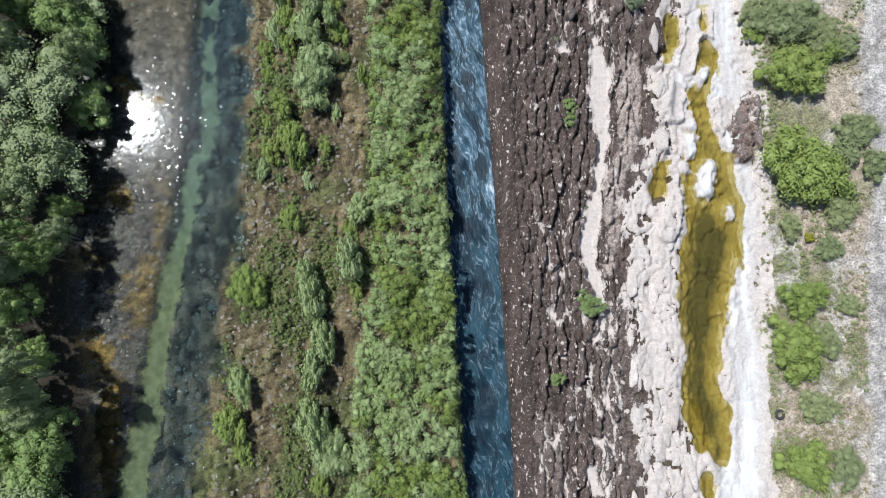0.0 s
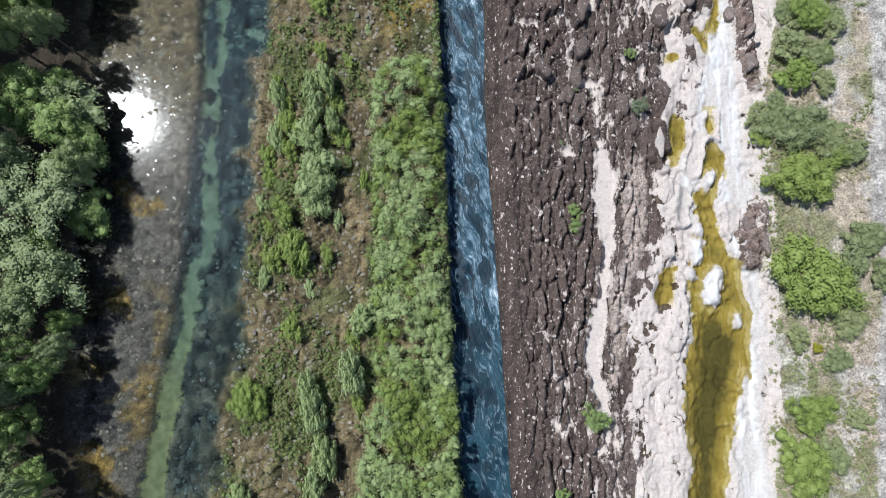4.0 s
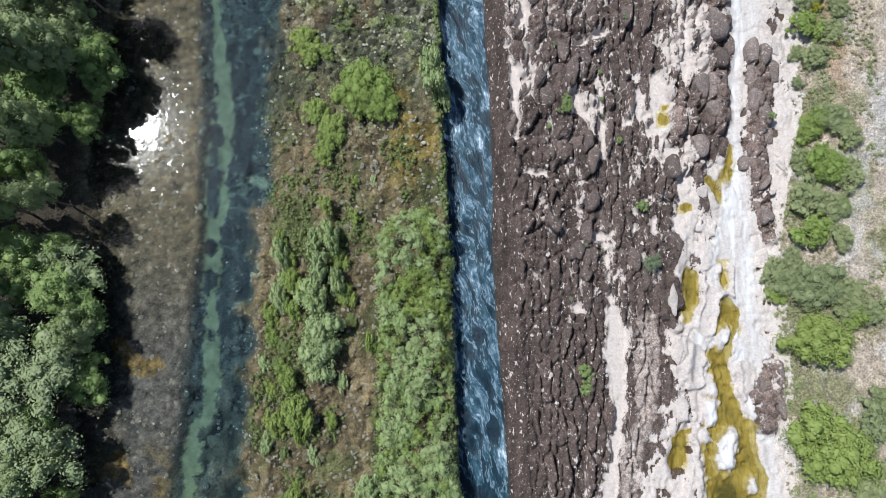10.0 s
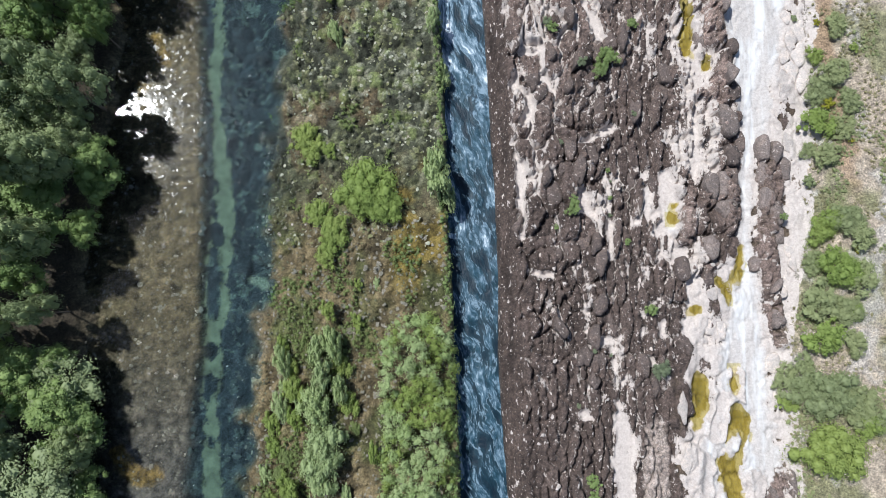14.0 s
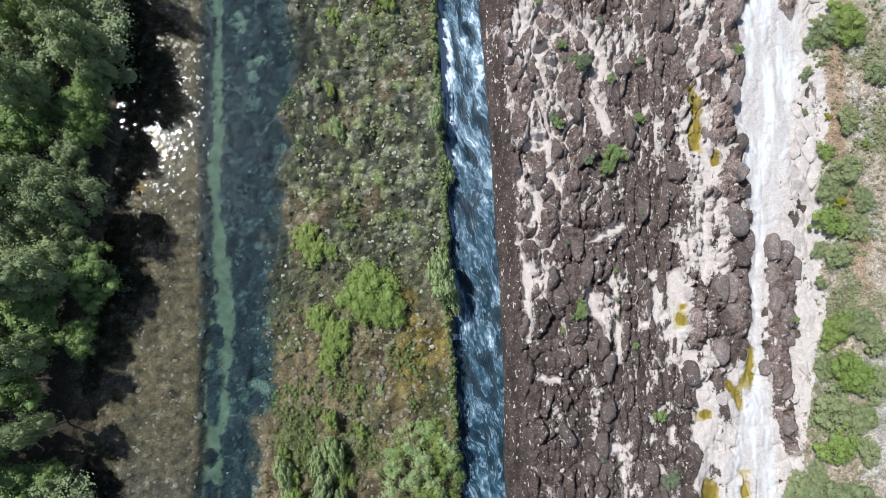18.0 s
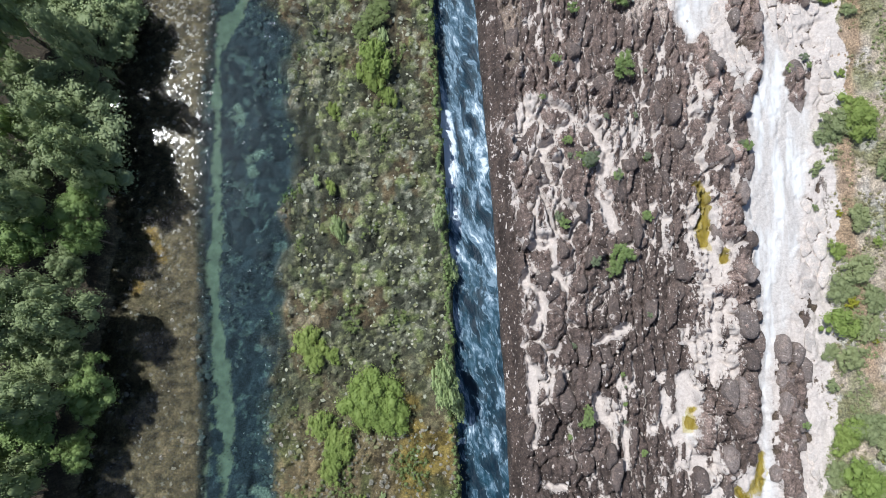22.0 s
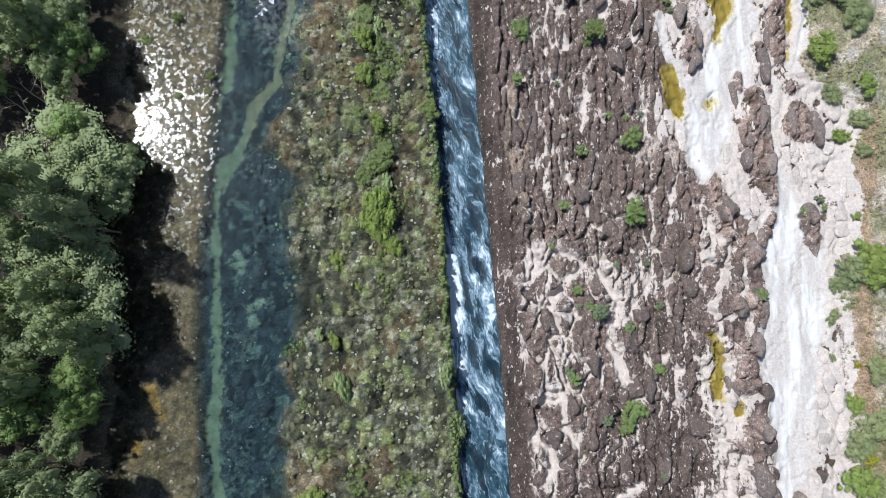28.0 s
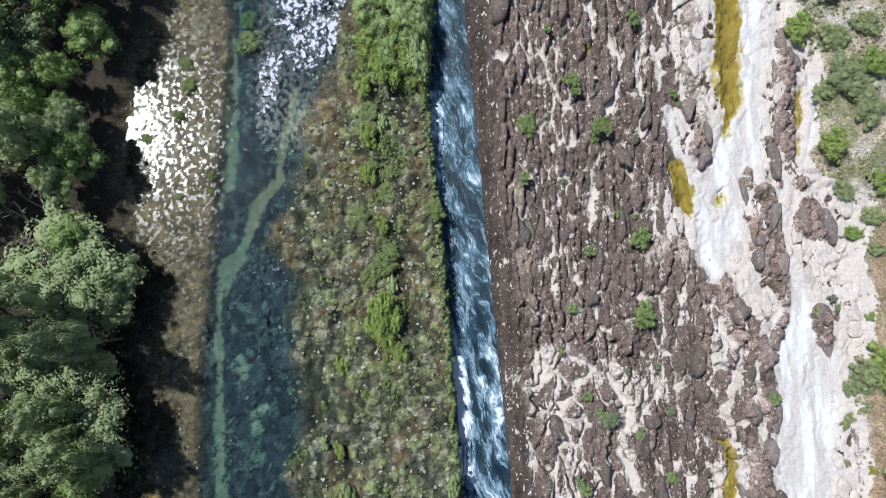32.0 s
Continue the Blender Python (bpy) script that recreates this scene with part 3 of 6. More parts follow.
def value_noise(x, y, seed=0):
    i, j = np.floor(x), np.floor(y)
    u, v = x - i, y - j
    u, v = u * u * (3 - 2 * u), v * v * (3 - 2 * v)
    a, b = hashed(i, j, seed), hashed(i + 1, j, seed)
    c, d = hashed(i, j + 1, seed), hashed(i + 1, j + 1, seed)
    return (a + (b - a) * u) * (1 - v) + (c + (d - c) * u) * v - 0.5


def fbm(x, y, size, seed=0, octaves=4, stretch=1.0):
    """Layered noise of about -0.5 to 0.5; stretch draws it out along the river."""
    total, amp, norm = 0.0, 1.0, 0.0
    x, y = x / size, y / (size * stretch)
    for k in range(octaves):
        total = total + amp * value_noise(x + 17.3 * k, y - 9.1 * k, seed + k)
        norm += amp * amp
        x, y, amp = x * 2.03, y * 2.03, amp * 0.52
    return total / math.sqrt(norm)


def step(a, b, x):
    t = np.clip((x - a) / (b - a), 0, 1)
    return t * t * (3 - 2 * t)


def cells(x, y, size, seed=0, stretch=1.0, warp=0.35):
    """Rounded blocks: a dome for each, the gap between neighbours in metres, and a random tone per block."""
    u = (x + warp * size * 2 * fbm(x, y, size * 1.3, seed + 7, 3)) / size
    v = (y + warp * size * 2 * fbm(x, y, size * 1.3, seed + 9, 3)) / (size * stretch)
    i, j = np.floor(u), np.floor(v)
    f1, f2, tone = np.full(u.shape, 9.0), np.full(u.shape, 9.0), np.zeros(u.shape)
    for di in (-1, 0, 1):
        for dj in (-1, 0, 1):
            a, b = i + di, j + dj
            d = np.hypot(a + 0.1 + 0.8 * hashed(a, b, seed) - u, b + 0.1 + 0.8 * hashed(a, b, seed + 1) - v)
            near = d < f1
            f2 = np.where(near, f1, np.minimum(f2, d))
            tone = np.where(near, hashed(a, b, seed + 2), tone)
            f1 = np.minimum(f1, d)
    gap = (f2 - f1) * size
    return step(0.0, 0.1 + 0.12 * size, gap) * (0.75 + 0.25 * np.sqrt(np.clip(1 - (f1 / 0.85) ** 2, 0, 1))), gap, tone - 0.5


def line(table, y):
    t = np.array(table, float)
    return np.interp(y, t[:, 0], t[:, 1])


def stroke_field(kind, x, y, reach=6.0):
    """Metres inside (positive) or outside (negative) the strokes of a kind, up to reach."""
    field = np.full(np.shape(x), -reach)
    for points in LAID.get(kind, ()):
        p = np.array(points, float)
        if len(p) == 1:
            p = np.vstack([p, p + (0, 0.01, 0)])
        big = p[:, 2].max() + reach
        near = (x > p[:, 0].min() - big) & (x < p[:, 0].max() + big) & (y > p[:, 1].min() - big) & (y < p[:, 1].max() + big)
        if not near.any():
            continue
        qx, qy = x[near], y[near]
        best = np.full(qx.shape, -reach)
        for a, b in zip(p[:-1], p[1:]):
            d = b - a
            k = np.clip(((qx - a[0]) * d[0] + (qy - a[1]) * d[1]) / max(d[0] ** 2 + d[1] ** 2, 1e-9), 0, 1)
            best = np.maximum(best, a[2] + k * d[2] - np.hypot(qx - a[0] - k * d[0], qy - a[1] - k * d[1]))
        field[near] = np.maximum(field[near], best)
    return field


def survey(x, y):
    """Height, colour and signed masks of the ground at arrays of places."""
    wob = fbm(x, y, 3.0, 3, 3) * 0.9 + fbm(x, y, 0.9, 5, 2) * 0.35
    far = np.clip(np.maximum(np.abs(x) - 49, np.maximum(-31 - y, y - 116)) / 4, 0, 1)
    e1, e2, e3 = line(SHORE_LEFT, y) + wob * 1.4, line(GRAVEL_EDGE, y) + wob * 0.5, line(ISLAND_LEFT, y) + wob * 2.2
    e4, e5 = line(CANAL_LEFT, y) + wob * 0.3, line(CANAL_RIGHT, y) + wob * 0.12
    e6, e7, e8 = np.minimum(line(SHELF_EDGE, y), line(CANAL_RIGHT, y) + 2.2) + wob * 0.8, line(DARK_EDGE, y) + wob * 2.0, line(BANK_RIGHT, y) + wob * 1.6
    fine = fbm(x, y, 0.7, 11, 3)
    grit = fbm(x, y, 0.35, 13, 2)
    ridge = fbm(x, y, 1.1, 21, 4, 0.6)
    groove = fbm(x, y, 0.55, 31, 3, 7.0)
    blocks = fbm(x, y, 1.2, 41, 3, 1.8)

    big, big_gap, big_tone = cells(x, y, 1.05, 701, 2.3)
    small, small_gap, small_tone = cells(x, y, 0.55, 721, 1.4)
    huge, huge_gap, huge_tone = cells(x, y, 2.0, 731, 1.7)
    rib, rib_gap, rib_tone = cells(x, y, 0.8, 741, 5.0, 0.2)
    cob, cob_gap, cob_tone = cells(x, y, 1.0, 761, 1.35)

    def col(r, g, b):
        return np.array([r, g, b])[None, :]

    def mix(c, d, w):
        return c * (1 - w[:, None]) + d * w[:, None]

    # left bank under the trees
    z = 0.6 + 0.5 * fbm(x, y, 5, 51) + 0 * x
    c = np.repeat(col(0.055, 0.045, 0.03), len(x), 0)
    # shallow stony flats
    w = step(-0.9, 0.9, x - e1)
    ochre = 0.8 * step(0.1, 0.4, fbm(x, y, 3, 61, 4) + 0.28 * step(4.5, 0.5, x - e1)) * step(14, 0, y)
    z = z * (1 - w) + w * (-0.56 + 0.13 * ridge + 0.2 * grit + 0.16 * fbm(x, y, 0.6, 65, 3, 0.5) + 0.06 * small)
    flat = mix(np.repeat(col(0.128, 0.122, 0.108), len(x), 0), col(0.24, 0.17, 0.055), ochre)
    flat = mix(flat, col(0.15, 0.126, 0.072), step(14, 32, y) * 0.9)
    flat = mix(flat, col(0.27, 0.185, 0.05), 0.8 * step(-0.3, 0.2, stroke_field("ochre", x, y) + 0.9 * fbm(x, y, 1.2, 63, 4)))
    flat = flat * (0.95 + 0.6 * ridge[:, None] + 0.5 * small_tone[:, None] + 0.7 * grit[:, None])
    c = mix(c, flat, w)
    # deep channel with sunken blocks
    w = step(-0.3, 1.1, x - e2)
    z = z * (1 - w) + w * (-1.4 + 0.4 * step(14, -6, y) + 0.55 * blocks + 0.26 * cob * (1 + cob_tone))
    vein = step(0.05, 0.015, np.abs(fbm(x, y, 2.2, 71, 4, 0.9))) * step(0.02, 0.2, fbm(x, y, 1.4, 75, 4))
    patch = step(-0.25, 0.05, stroke_field("silt_flat", x, y) + 0.7 * fbm(x, y, 1.2, 77, 4))
    silted = np.maximum(vein * 0.6, step(0.3, 0.36, fbm(x, y, 1.0, 73, 5, 1.2)) * 0.55) * step(2, 24, y)
    bed = mix(np.repeat(col(0.047, 0.059, 0.064), len(x), 0) * (1 + 0.75 * cob_tone[:, None]), col(0.23, 0.28, 0.22), silted)
    bed = mix(bed, np.repeat(col(0.075, 0.078, 0.058), len(x), 0) * (1 + 1.7 * cob_tone + 1.2 * blocks)[:, None], step(20, 6, y) * 0.9)
    c = mix(c, bed * (1 + 0.55 * fine[:, None]), w)
    c = mix(c, col(0.3, 0.33, 0.235) * (1 + 0.5 * fine[:, None]), patch * w)
    # the low island
    wet = step(36, 48, y)
    w = step(-1.2, 1.0 + 0 * y, x - e3 - 1.2 * wet)
    up = step(-1.0, 5.0, x - e3 - 3.4 * wet)
    z = z * (1 - w) + w * (-0.7 + 0.45 * up + 0.7 * blocks + 0.12 * grit + 0.36 * cob * (1 + cob_tone) + 0.12 * small)
    moss = step(-0.12, 0.22, fbm(x, y, 3.2, 81, 4, 1.5) + 0.12 * step(45, 60, y))
    soil = mix(np.repeat(col(0.185, 0.15, 0.082), len(x), 0), col(0.115, 0.128, 0.05), moss)
    grey = step(0.04, 0.3, fbm(x, y, 1.6, 91, 4) + 0.34 * np.exp(-((x + 2.8) / 1.9) ** 2) * step(84, 74, y)) * step(38, 56, y)
    soil = mix(soil, col(0.128, 0.136, 0.08), 0.8 * step(36, 50, y))
    weed = fbm(x, y, 1.1, 99, 4, 2.0)
    soil = mix(soil, np.repeat(col(0.058, 0.066, 0.044), len(x), 0) * (1 + 1.2 * np.clip(weed, -0.5, 0.6))[:, None], wet * 0.88)
    brown = step(0.0, 0.25, fbm(x, y, 3.0, 103, 4, 1.4)) * wet
    soil = mix(soil, col(0.17, 0.125, 0.068) * (1 + 0.8 * fine[:, None]), brown * 0.7)
    dense = step(0.5, 7.0, x - e3)
    sill = 0.42 - 0.36 * dense - 0.5 * fbm(x, y, 2.6, 97, 3)
    dot = step(sill - 0.05, sill + 0.05, small_tone) * step(0.03, 0.1, small_gap + 0.1 * fine)
    stone = mix(np.repeat(col(0.19, 0.205, 0.1), len(x), 0), col(0.36, 0.35, 0.25), step(-0.1, 0.3, cob_tone + 0.5 * weed))
    soil = mix(soil, stone * (1 + 0.5 * fine[:, None]), wet * dot * 0.6)
    lump = step(0.16, 0.26, cob_tone - 0.3 * (1 - dense)) * step(0.06, 0.2, cob_gap + 0.2 * fine)
    soil = mix(soil, col(0.15, 0.185, 0.065) * (1 + 0.7 * fine[:, None]), wet * lump * 0.7)
    soil = mix(soil, col(0.37, 0.39, 0.32), grey * step(-0.15, 0.1, small_tone + 0.3 * cob_tone) * step(0.03, 0.12, small_gap) * 0.45)
    soil = mix(soil, col(0.3, 0.26, 0.17), step(-0.2, 0.05, stroke_field("silt_flat", x, y) + 0.6 * fbm(x, y, 1.2, 77, 4)))
    ochre = step(-0.2, 0.1, fbm(x, y, 2.5, 95, 3)) * step(3.4, 1.8, np.abs(x + 1.2)) * step(8.0, 4.0, np.abs(y - 38.8))
    soil = mix(soil, col(0.24, 0.185, 0.05), ochre * 0.95)
    c = mix(c, soil * (1 + 0.6 * blocks[:, None] + 0.5 * grit[:, None] + 0.9 * cob_tone[:, None]), w)
    # the fast canal
    w = step(-0.25, 0.25, x - e4)
    z = z * (1 - w) + w * (-2.8 + 0.3 * fine)
    c = mix(c, col(0.03, 0.05, 0.055), w)
    # dark shelf of rock
    w = step(-0.3, 0.3, x - e5)
    z = z * (1 - w) + w * (-1.3 + 1.35 * step(0, 2.0, x - e5) + 0.22 * groove + 0.12 * grit + 0.2 * rib * (1 + rib_tone) + 0.14 * small)
    shelf = np.repeat(col(0.085, 0.064, 0.055), len(x), 0) * (1 + 0.9 * groove[:, None] + 0.5 * grit[:, None])
    c = mix(c, shelf, w)
    # stony rock
    strata = np.maximum(step(72, 79, y + 3.0 * wob), step(1.0, 0.0, np.abs(x - np.interp(y, (24, 50, 72), (19.0, 20.5, 20.5)) + 1.5 * wob) - 2.6) * step(24, 32, y))
    far_up = step(20, 30, y + 2.0 * wob) * (1 - 0.88 * strata)
    filled = step(-0.7, 0.7, stroke_field("sandy", x, y) + 0.8 * fbm(x, y, 2.0, 147, 3))
    w = step(-0.8, 0.8, x - e6)
    mass = step(-0.06, 0.06, fbm(x, y, 6.0, 735, 2, 1.6))
    z = z * (1 - w) + w * (-0.5 + 0.3 * blocks + 0.06 * grit + far_up * ((1 - mass) * 0.95 * big * (1 + 1.2 * big_tone) + mass * (1.0 * huge * (1 + 1.0 * huge_tone) + 0.2 * big) + 0.3 * small * (1 + small_tone)) + (1 - far_up) * (0.75 * rib * (1 + 1.3 * rib_tone) + 0.28 * small * (1 + small_tone)))
    rock = np.repeat(col(0.126, 0.096, 0.084), len(x), 0) * (1 + 0.5 * step(42, 75, y) + 0.35 * filled)[:, None] * (1 + 0.5 * (far_up * big_tone + (1 - far_up) * rib_tone)[:, None] + 0.4 * small_tone[:, None] + 0.4 * grit[:, None])
    c = mix(c, rock, w)
    c = mix(c, np.repeat(col(0.2, 0.162, 0.145), len(x), 0) * (1 + 0.7 * small_tone[:, None] + 0.4 * grit[:, None]), w * 0.7 * step(-0.6, 0.6, stroke_field("stipple", x, y)))
    rocky = step(-0.4, 0.4, x - e5) * (1 - step(-0.8, 0.8, x - e7))
    # pale rock and river deposit
    outcrop = stroke_field("outcrops", x, y)
    pale_rock = step(-1.2, 1.2, x - e7)
    c = mix(c, rock * 1.75, step(-0.4, 0.2, outcrop))
    greyrock = stroke_field("greyrock", x, y) + 0.7 * fbm(x, y, 1.5, 195, 4, 2.0)
    c = mix(c, np.repeat(col(0.46, 0.39, 0.35), len(x), 0) * (1 + 0.5 * small_tone[:, None] + 0.4 * grit[:, None]), step(-0.2, 0.2, greyrock))
    tan = stroke_field("tan", x, y) + 0.6 * fbm(x, y, 1.2, 107, 4, 1.6)
    c = mix(c, np.repeat(col(0.33, 0.265, 0.215), len(x), 0) * (1 + 0.9 * fine[:, None] + 0.5 * small_tone[:, None]), step(-0.2, 0.2, tan) * 0.85)
    ledge = fbm(x, y, 1.6, 101, 5, 2.2) * 4
    ledge = (np.floor(ledge) + step(0.35, 0.65, ledge - np.floor(ledge))) / 4
    flag, flag_gap, flag_tone = cells(x, y, 1.9, 781, 1.6, 0.6)
    seam = step(0.2, 0.03, flag_gap + 0.25 * fbm(x, y, 2.4, 783, 2))
    z = z * (1 - pale_rock) + pale_rock * (0.05 + 0.5 * ledge + 0.16 * flag_tone + 0.12 * grit + 0.07 * small - 0.2 * seam)
    hollow = step(0.3, 0.38, fbm(x, y, 0.8, 785, 3, 1.3)) * pale_rock
    z = z - 0.3 * hollow
    c = mix(c, col(0.13, 0.1, 0.075), np.maximum(0.6 * seam, hollow) * pale_rock)
    # scrub bank and track
    bank = step(-1.0, 1.2, x - e8)
    z = z * (1 - bank) + bank * (0.55 + 0.05 * np.clip(x - e8, 0, 14) + 0.3 * fine)
    dry = step(-0.1, 0.25, fbm(x, y, 3.5, 111, 4))
    scrub = mix(np.repeat(col(0.52, 0.445, 0.35), len(x), 0), col(0.29, 0.285, 0.165), dry)
    scrub = mix(scrub, col(0.62, 0.6, 0.56), step(0.02, 0.25, fbm(x, y, 2.0, 121, 4)) * 0.6)
    c = mix(c, scrub * (1 + 0.5 * grit[:, None]), bank)
    road = step(2.3, 1.3, np.abs(x - line(TRACK, y) - 1.2 + wob)) * step(48, 40, y)
    c = mix(c, col(0.52, 0.5, 0.47) * (1 + 0.7 * fine[:, None] + 0.5 * small_tone[:, None]), road * 0.9)

    footpath = np.interp(y, (42, 50, 60, 72, 84), (41.0, 39.6, 39.2, 39.8, 41.5)) + 1.6 * wob
    c = mix(c, col(0.44, 0.31, 0.2) * (1 + 0.5 * fine[:, None]), step(1.3, 0.5, np.abs(x - footpath)) * step(40, 46, y) * step(88, 80, y) * 0.85)
    # masks, in metres
    pale = stroke_field("pale", x, y) + 0.42 * fbm(x, y, 1.1, 191, 4, 1.5) + 0.22 * fbm(x, y, 0.5, 193, 2) - 0.04
    stipple = step(-0.6, 0.6, stroke_field("stipple", x, y) + 0.5 * fbm(x, y, 1.5, 149, 3))
    white = stroke_field("white", x, y)
    pools = stroke_field("pools", x, y)
    islets = stroke_field("islets", x, y)
    islets = islets + 0.22 + 0.5 * fbm(x, y, 1.0, 189, 3, 1.6)
    silt = np.minimum(stroke_field("silt", x, y), -stroke_field("silt_rocks", x, y)) + 0.25 * fine + 0.7 * fbm(x, y, 1.6, 161, 4, 1.5) - 0.25 * step(0.3, 0.0, cob_gap) - 0.15
    spread = -0.5 + 1.3 * fbm(x, y, 1.3, 131, 5, 2.4) + 1.15 * step(-0.5, 3, x - e7) * (1 - bank)
    low = np.clip(-z * 1.2, -0.4, 0.5)
    gap = np.where(far_up > 0.5, (1 - mass) * np.minimum(big_gap * 0.8, small_gap * 1.6) + mass * huge_gap * 0.8, rib_gap * 1.4)
    pits = -0.09 + 0.03 * (1 - far_up) + 0.5 * filled * np.maximum(far_up, 0.5 * strata) + 0.07 * strata + 0.08 * step(44, 60, y) + 0.42 * stipple - gap * 1.5 + 0.8 * fbm(x, y, 1.0, 141, 4, 2.4) + 0.25 * fbm(x, y, 4.5, 145, 3, 2.2) - 0.3 * step(2.0, 0.3, x - e6)
    pits = pits * rocky + (1 - rocky) * -3
    pale_m = np.maximum(np.maximum(np.maximum(pale, white) + 0.5 * fine, pits * 0.7), np.where(x > e7 - 3, spread - 0.9 * np.maximum(0.35 * seam, hollow) * pale_rock, -3))
    pale_m = np.minimum(pale_m, np.maximum(-outcrop - 0.35 * fine, np.where(outcrop > 0, -0.04 - 1.6 * np.minimum(big_gap, small_gap * 1.6) + 0.6 * fine, -3)))
    pale_m = np.where(greyrock > -0.4, np.minimum(pale_m, np.maximum(-greyrock * 1.2, 0.02 - 1.3 * small_gap + 0.8 * fbm(x, y, 0.8, 197, 3, 1.5))), pale_m)
    pale_m = np.where(x < e5 + 0.3, -3, pale_m) * (1 - bank) - bank * (2.0 - 2.6 * step(2.5, 0.3, x - e8))
    block = stroke_field("blocks", x, y) + 0.45 * fbm(x, y, 1.1, 199, 4)
    white_m = np.where(block > 0, np.minimum(white, -0.1), white) + 0.6 * fine
    pale_m, white_m = np.maximum(pale_m, islets * 3 + 0.3), np.maximum(white_m, islets * 2 - 0.1)
    pool_m = np.minimum(pools + 0.3 * fine + 1.1 * fbm(x, y, 1.6, 181, 4, 1.8) + 0.35 * fbm(x, y, 0.7, 183, 2, 1.5), -islets - 0.35 * fine - 0.5 * fbm(x, y, 0.9, 187, 3))
    z = z - 0.16 * np.clip(pale_m, 0, 1.2) * (1 - pale_rock) - 0.18 * np.clip(white, 0, 1.5)
    z = z + step(-0.3, 0.6, outcrop) * (0.05 + 0.7 * big + 0.25 * small)
    z = z - (0.9 * step(-0.45, 1.3, pool_m) + 0.15 * step(-1.0, 0, pool_m)) * step(-1.2, -0.6, pool_m)
    z = z + step(-0.3, 0.3, greyrock) * (0.1 * small + 0.15 * blocks)
    z = z + 0.35 * step(-0.1, 0.4, islets) + (0.62 + 0.2 * fine) * step(-0.08, 0.08, block) * step(-0.2, -0.5, pool_m)
    calm = step(-0.5, 0.3, silt)
    z = z * (1 - calm) + calm * (-1.35 + 0.35 * step(14, -6, y) + 0.12 * fine)
    z = z * (1 - far) + far * (0.9 + 1.5 * step(0, 80, np.abs(x) - 50) * (1 + fbm(x, y, 90, 151, 3)))
    c = mix(c, col(0.15, 0.15, 0.075) * (1 + 0.6 * fbm(x, y, 40, 155, 3)[:, None]), far)
    sandy = step(-0.1, 0.35, pale + 0.4 * fine) * rocky * (1 - step(-0.4, 0.2, outcrop))
    z = z * (1 - sandy) + sandy * (-0.28 + 0.06 * fine)
    smooth = step(0.0, 0.8, white) * (1 - step(-0.3, 0.3, outcrop)) * (1 - step(-0.9, -0.3, pool_m))
    z = z * (1 - 0.6 * smooth) + 0.6 * smooth * (-0.12 + 0.12 * fbm(x, y, 1.6, 171, 3, 3.0))
    olive = step(12, -4, y)
    mud = mix(np.repeat(col(0.185, 0.198, 0.125), len(x), 0), col(0.225, 0.205, 0.092), olive) * (1 + 0.35 * fine[:, None])
    mud = mix(mud, col(0.25, 0.21, 0.125), step(-20.5, -18.5, x) * step(78, 82, y))
    c = mix(c, mud, step(-0.2, -0.06, silt) * (1 - far))
    for m in (pale_m, white_m, pool_m, silt):
        m -= far * 6
    return z, np.clip(c, 0.01, 0.9), pale_m, white_m, pool_m, silt, rocky * (1 - far)


def height(x, y):
    return float(survey(np.array([float(x)]), np.array([float(y)]))[0][0])


# ---- materials ----
def material(name):
    m = bpy.data.materials.new(name)
    m.use_nodes = True
    nodes, links = m.node_tree.nodes, m.node_tree.links
    return m, nodes, links, nodes["Principled BSDF"]


def node(nodes, links, kind, ins=(), **settings):
    n = nodes.new(kind)
    if "attribute_name" in settings:
        n.attribute_name = settings["attribute_name"]
    if "operation" in settings:
        n.operation = settings["operation"]
    for key, value in dict(ins).items():
        if isinstance(value, bpy.types.NodeSocket):
            links.new(value, n.inputs[key])
        else:
            n.inputs[key].default_value = value
    return n


def mixer(nodes, links, fac, a, b, blend="MIX"):
    n = nodes.new("ShaderNodeMix")
    n.data_type, n.blend_type = "RGBA", blend
    for key, value in ((0, fac), (6, a), (7, b)):
        if isinstance(value, bpy.types.NodeSocket):
            links.new(value, n.inputs[key])
        else:
            n.inputs[key].default_value = value if key == 0 else (*value, 1)
    return n.outputs[2]


def math_node(nodes, links, op, a, b=0.0, c=0.0):
    n = nodes.new("ShaderNodeMath")
    n.operation = op
    for k, value in enumerate((a, b, c)):
        if isinstance(value, bpy.types.NodeSocket):
            links.new(value, n.inputs[k])
        else:
            n.inputs[k].default_value = value
    return n.outputs[0]


def noise_of(nodes, links, scale, detail=5.0, rough=0.6, stretch=(1, 1, 1)):
    co = node(nodes, links, "ShaderNodeNewGeometry")
    mp = node(nodes, links, "ShaderNodeMapping", {"Vector": co.outputs["Position"], "Scale": stretch})
    return node(nodes, links, "ShaderNodeTexNoise", {"Vector": mp.outputs[0], "Scale": scale, "Detail": detail, "Roughness": rough}).outputs["Fac"]


def ramp(nodes, links, fac, a, b):
    n = node(nodes, links, "ShaderNodeMapRange", {"Value": fac, "From Min": a, "From Max": b})
    n.interpolation_type = "SMOOTHSTEP"
    return n.outputs[0]


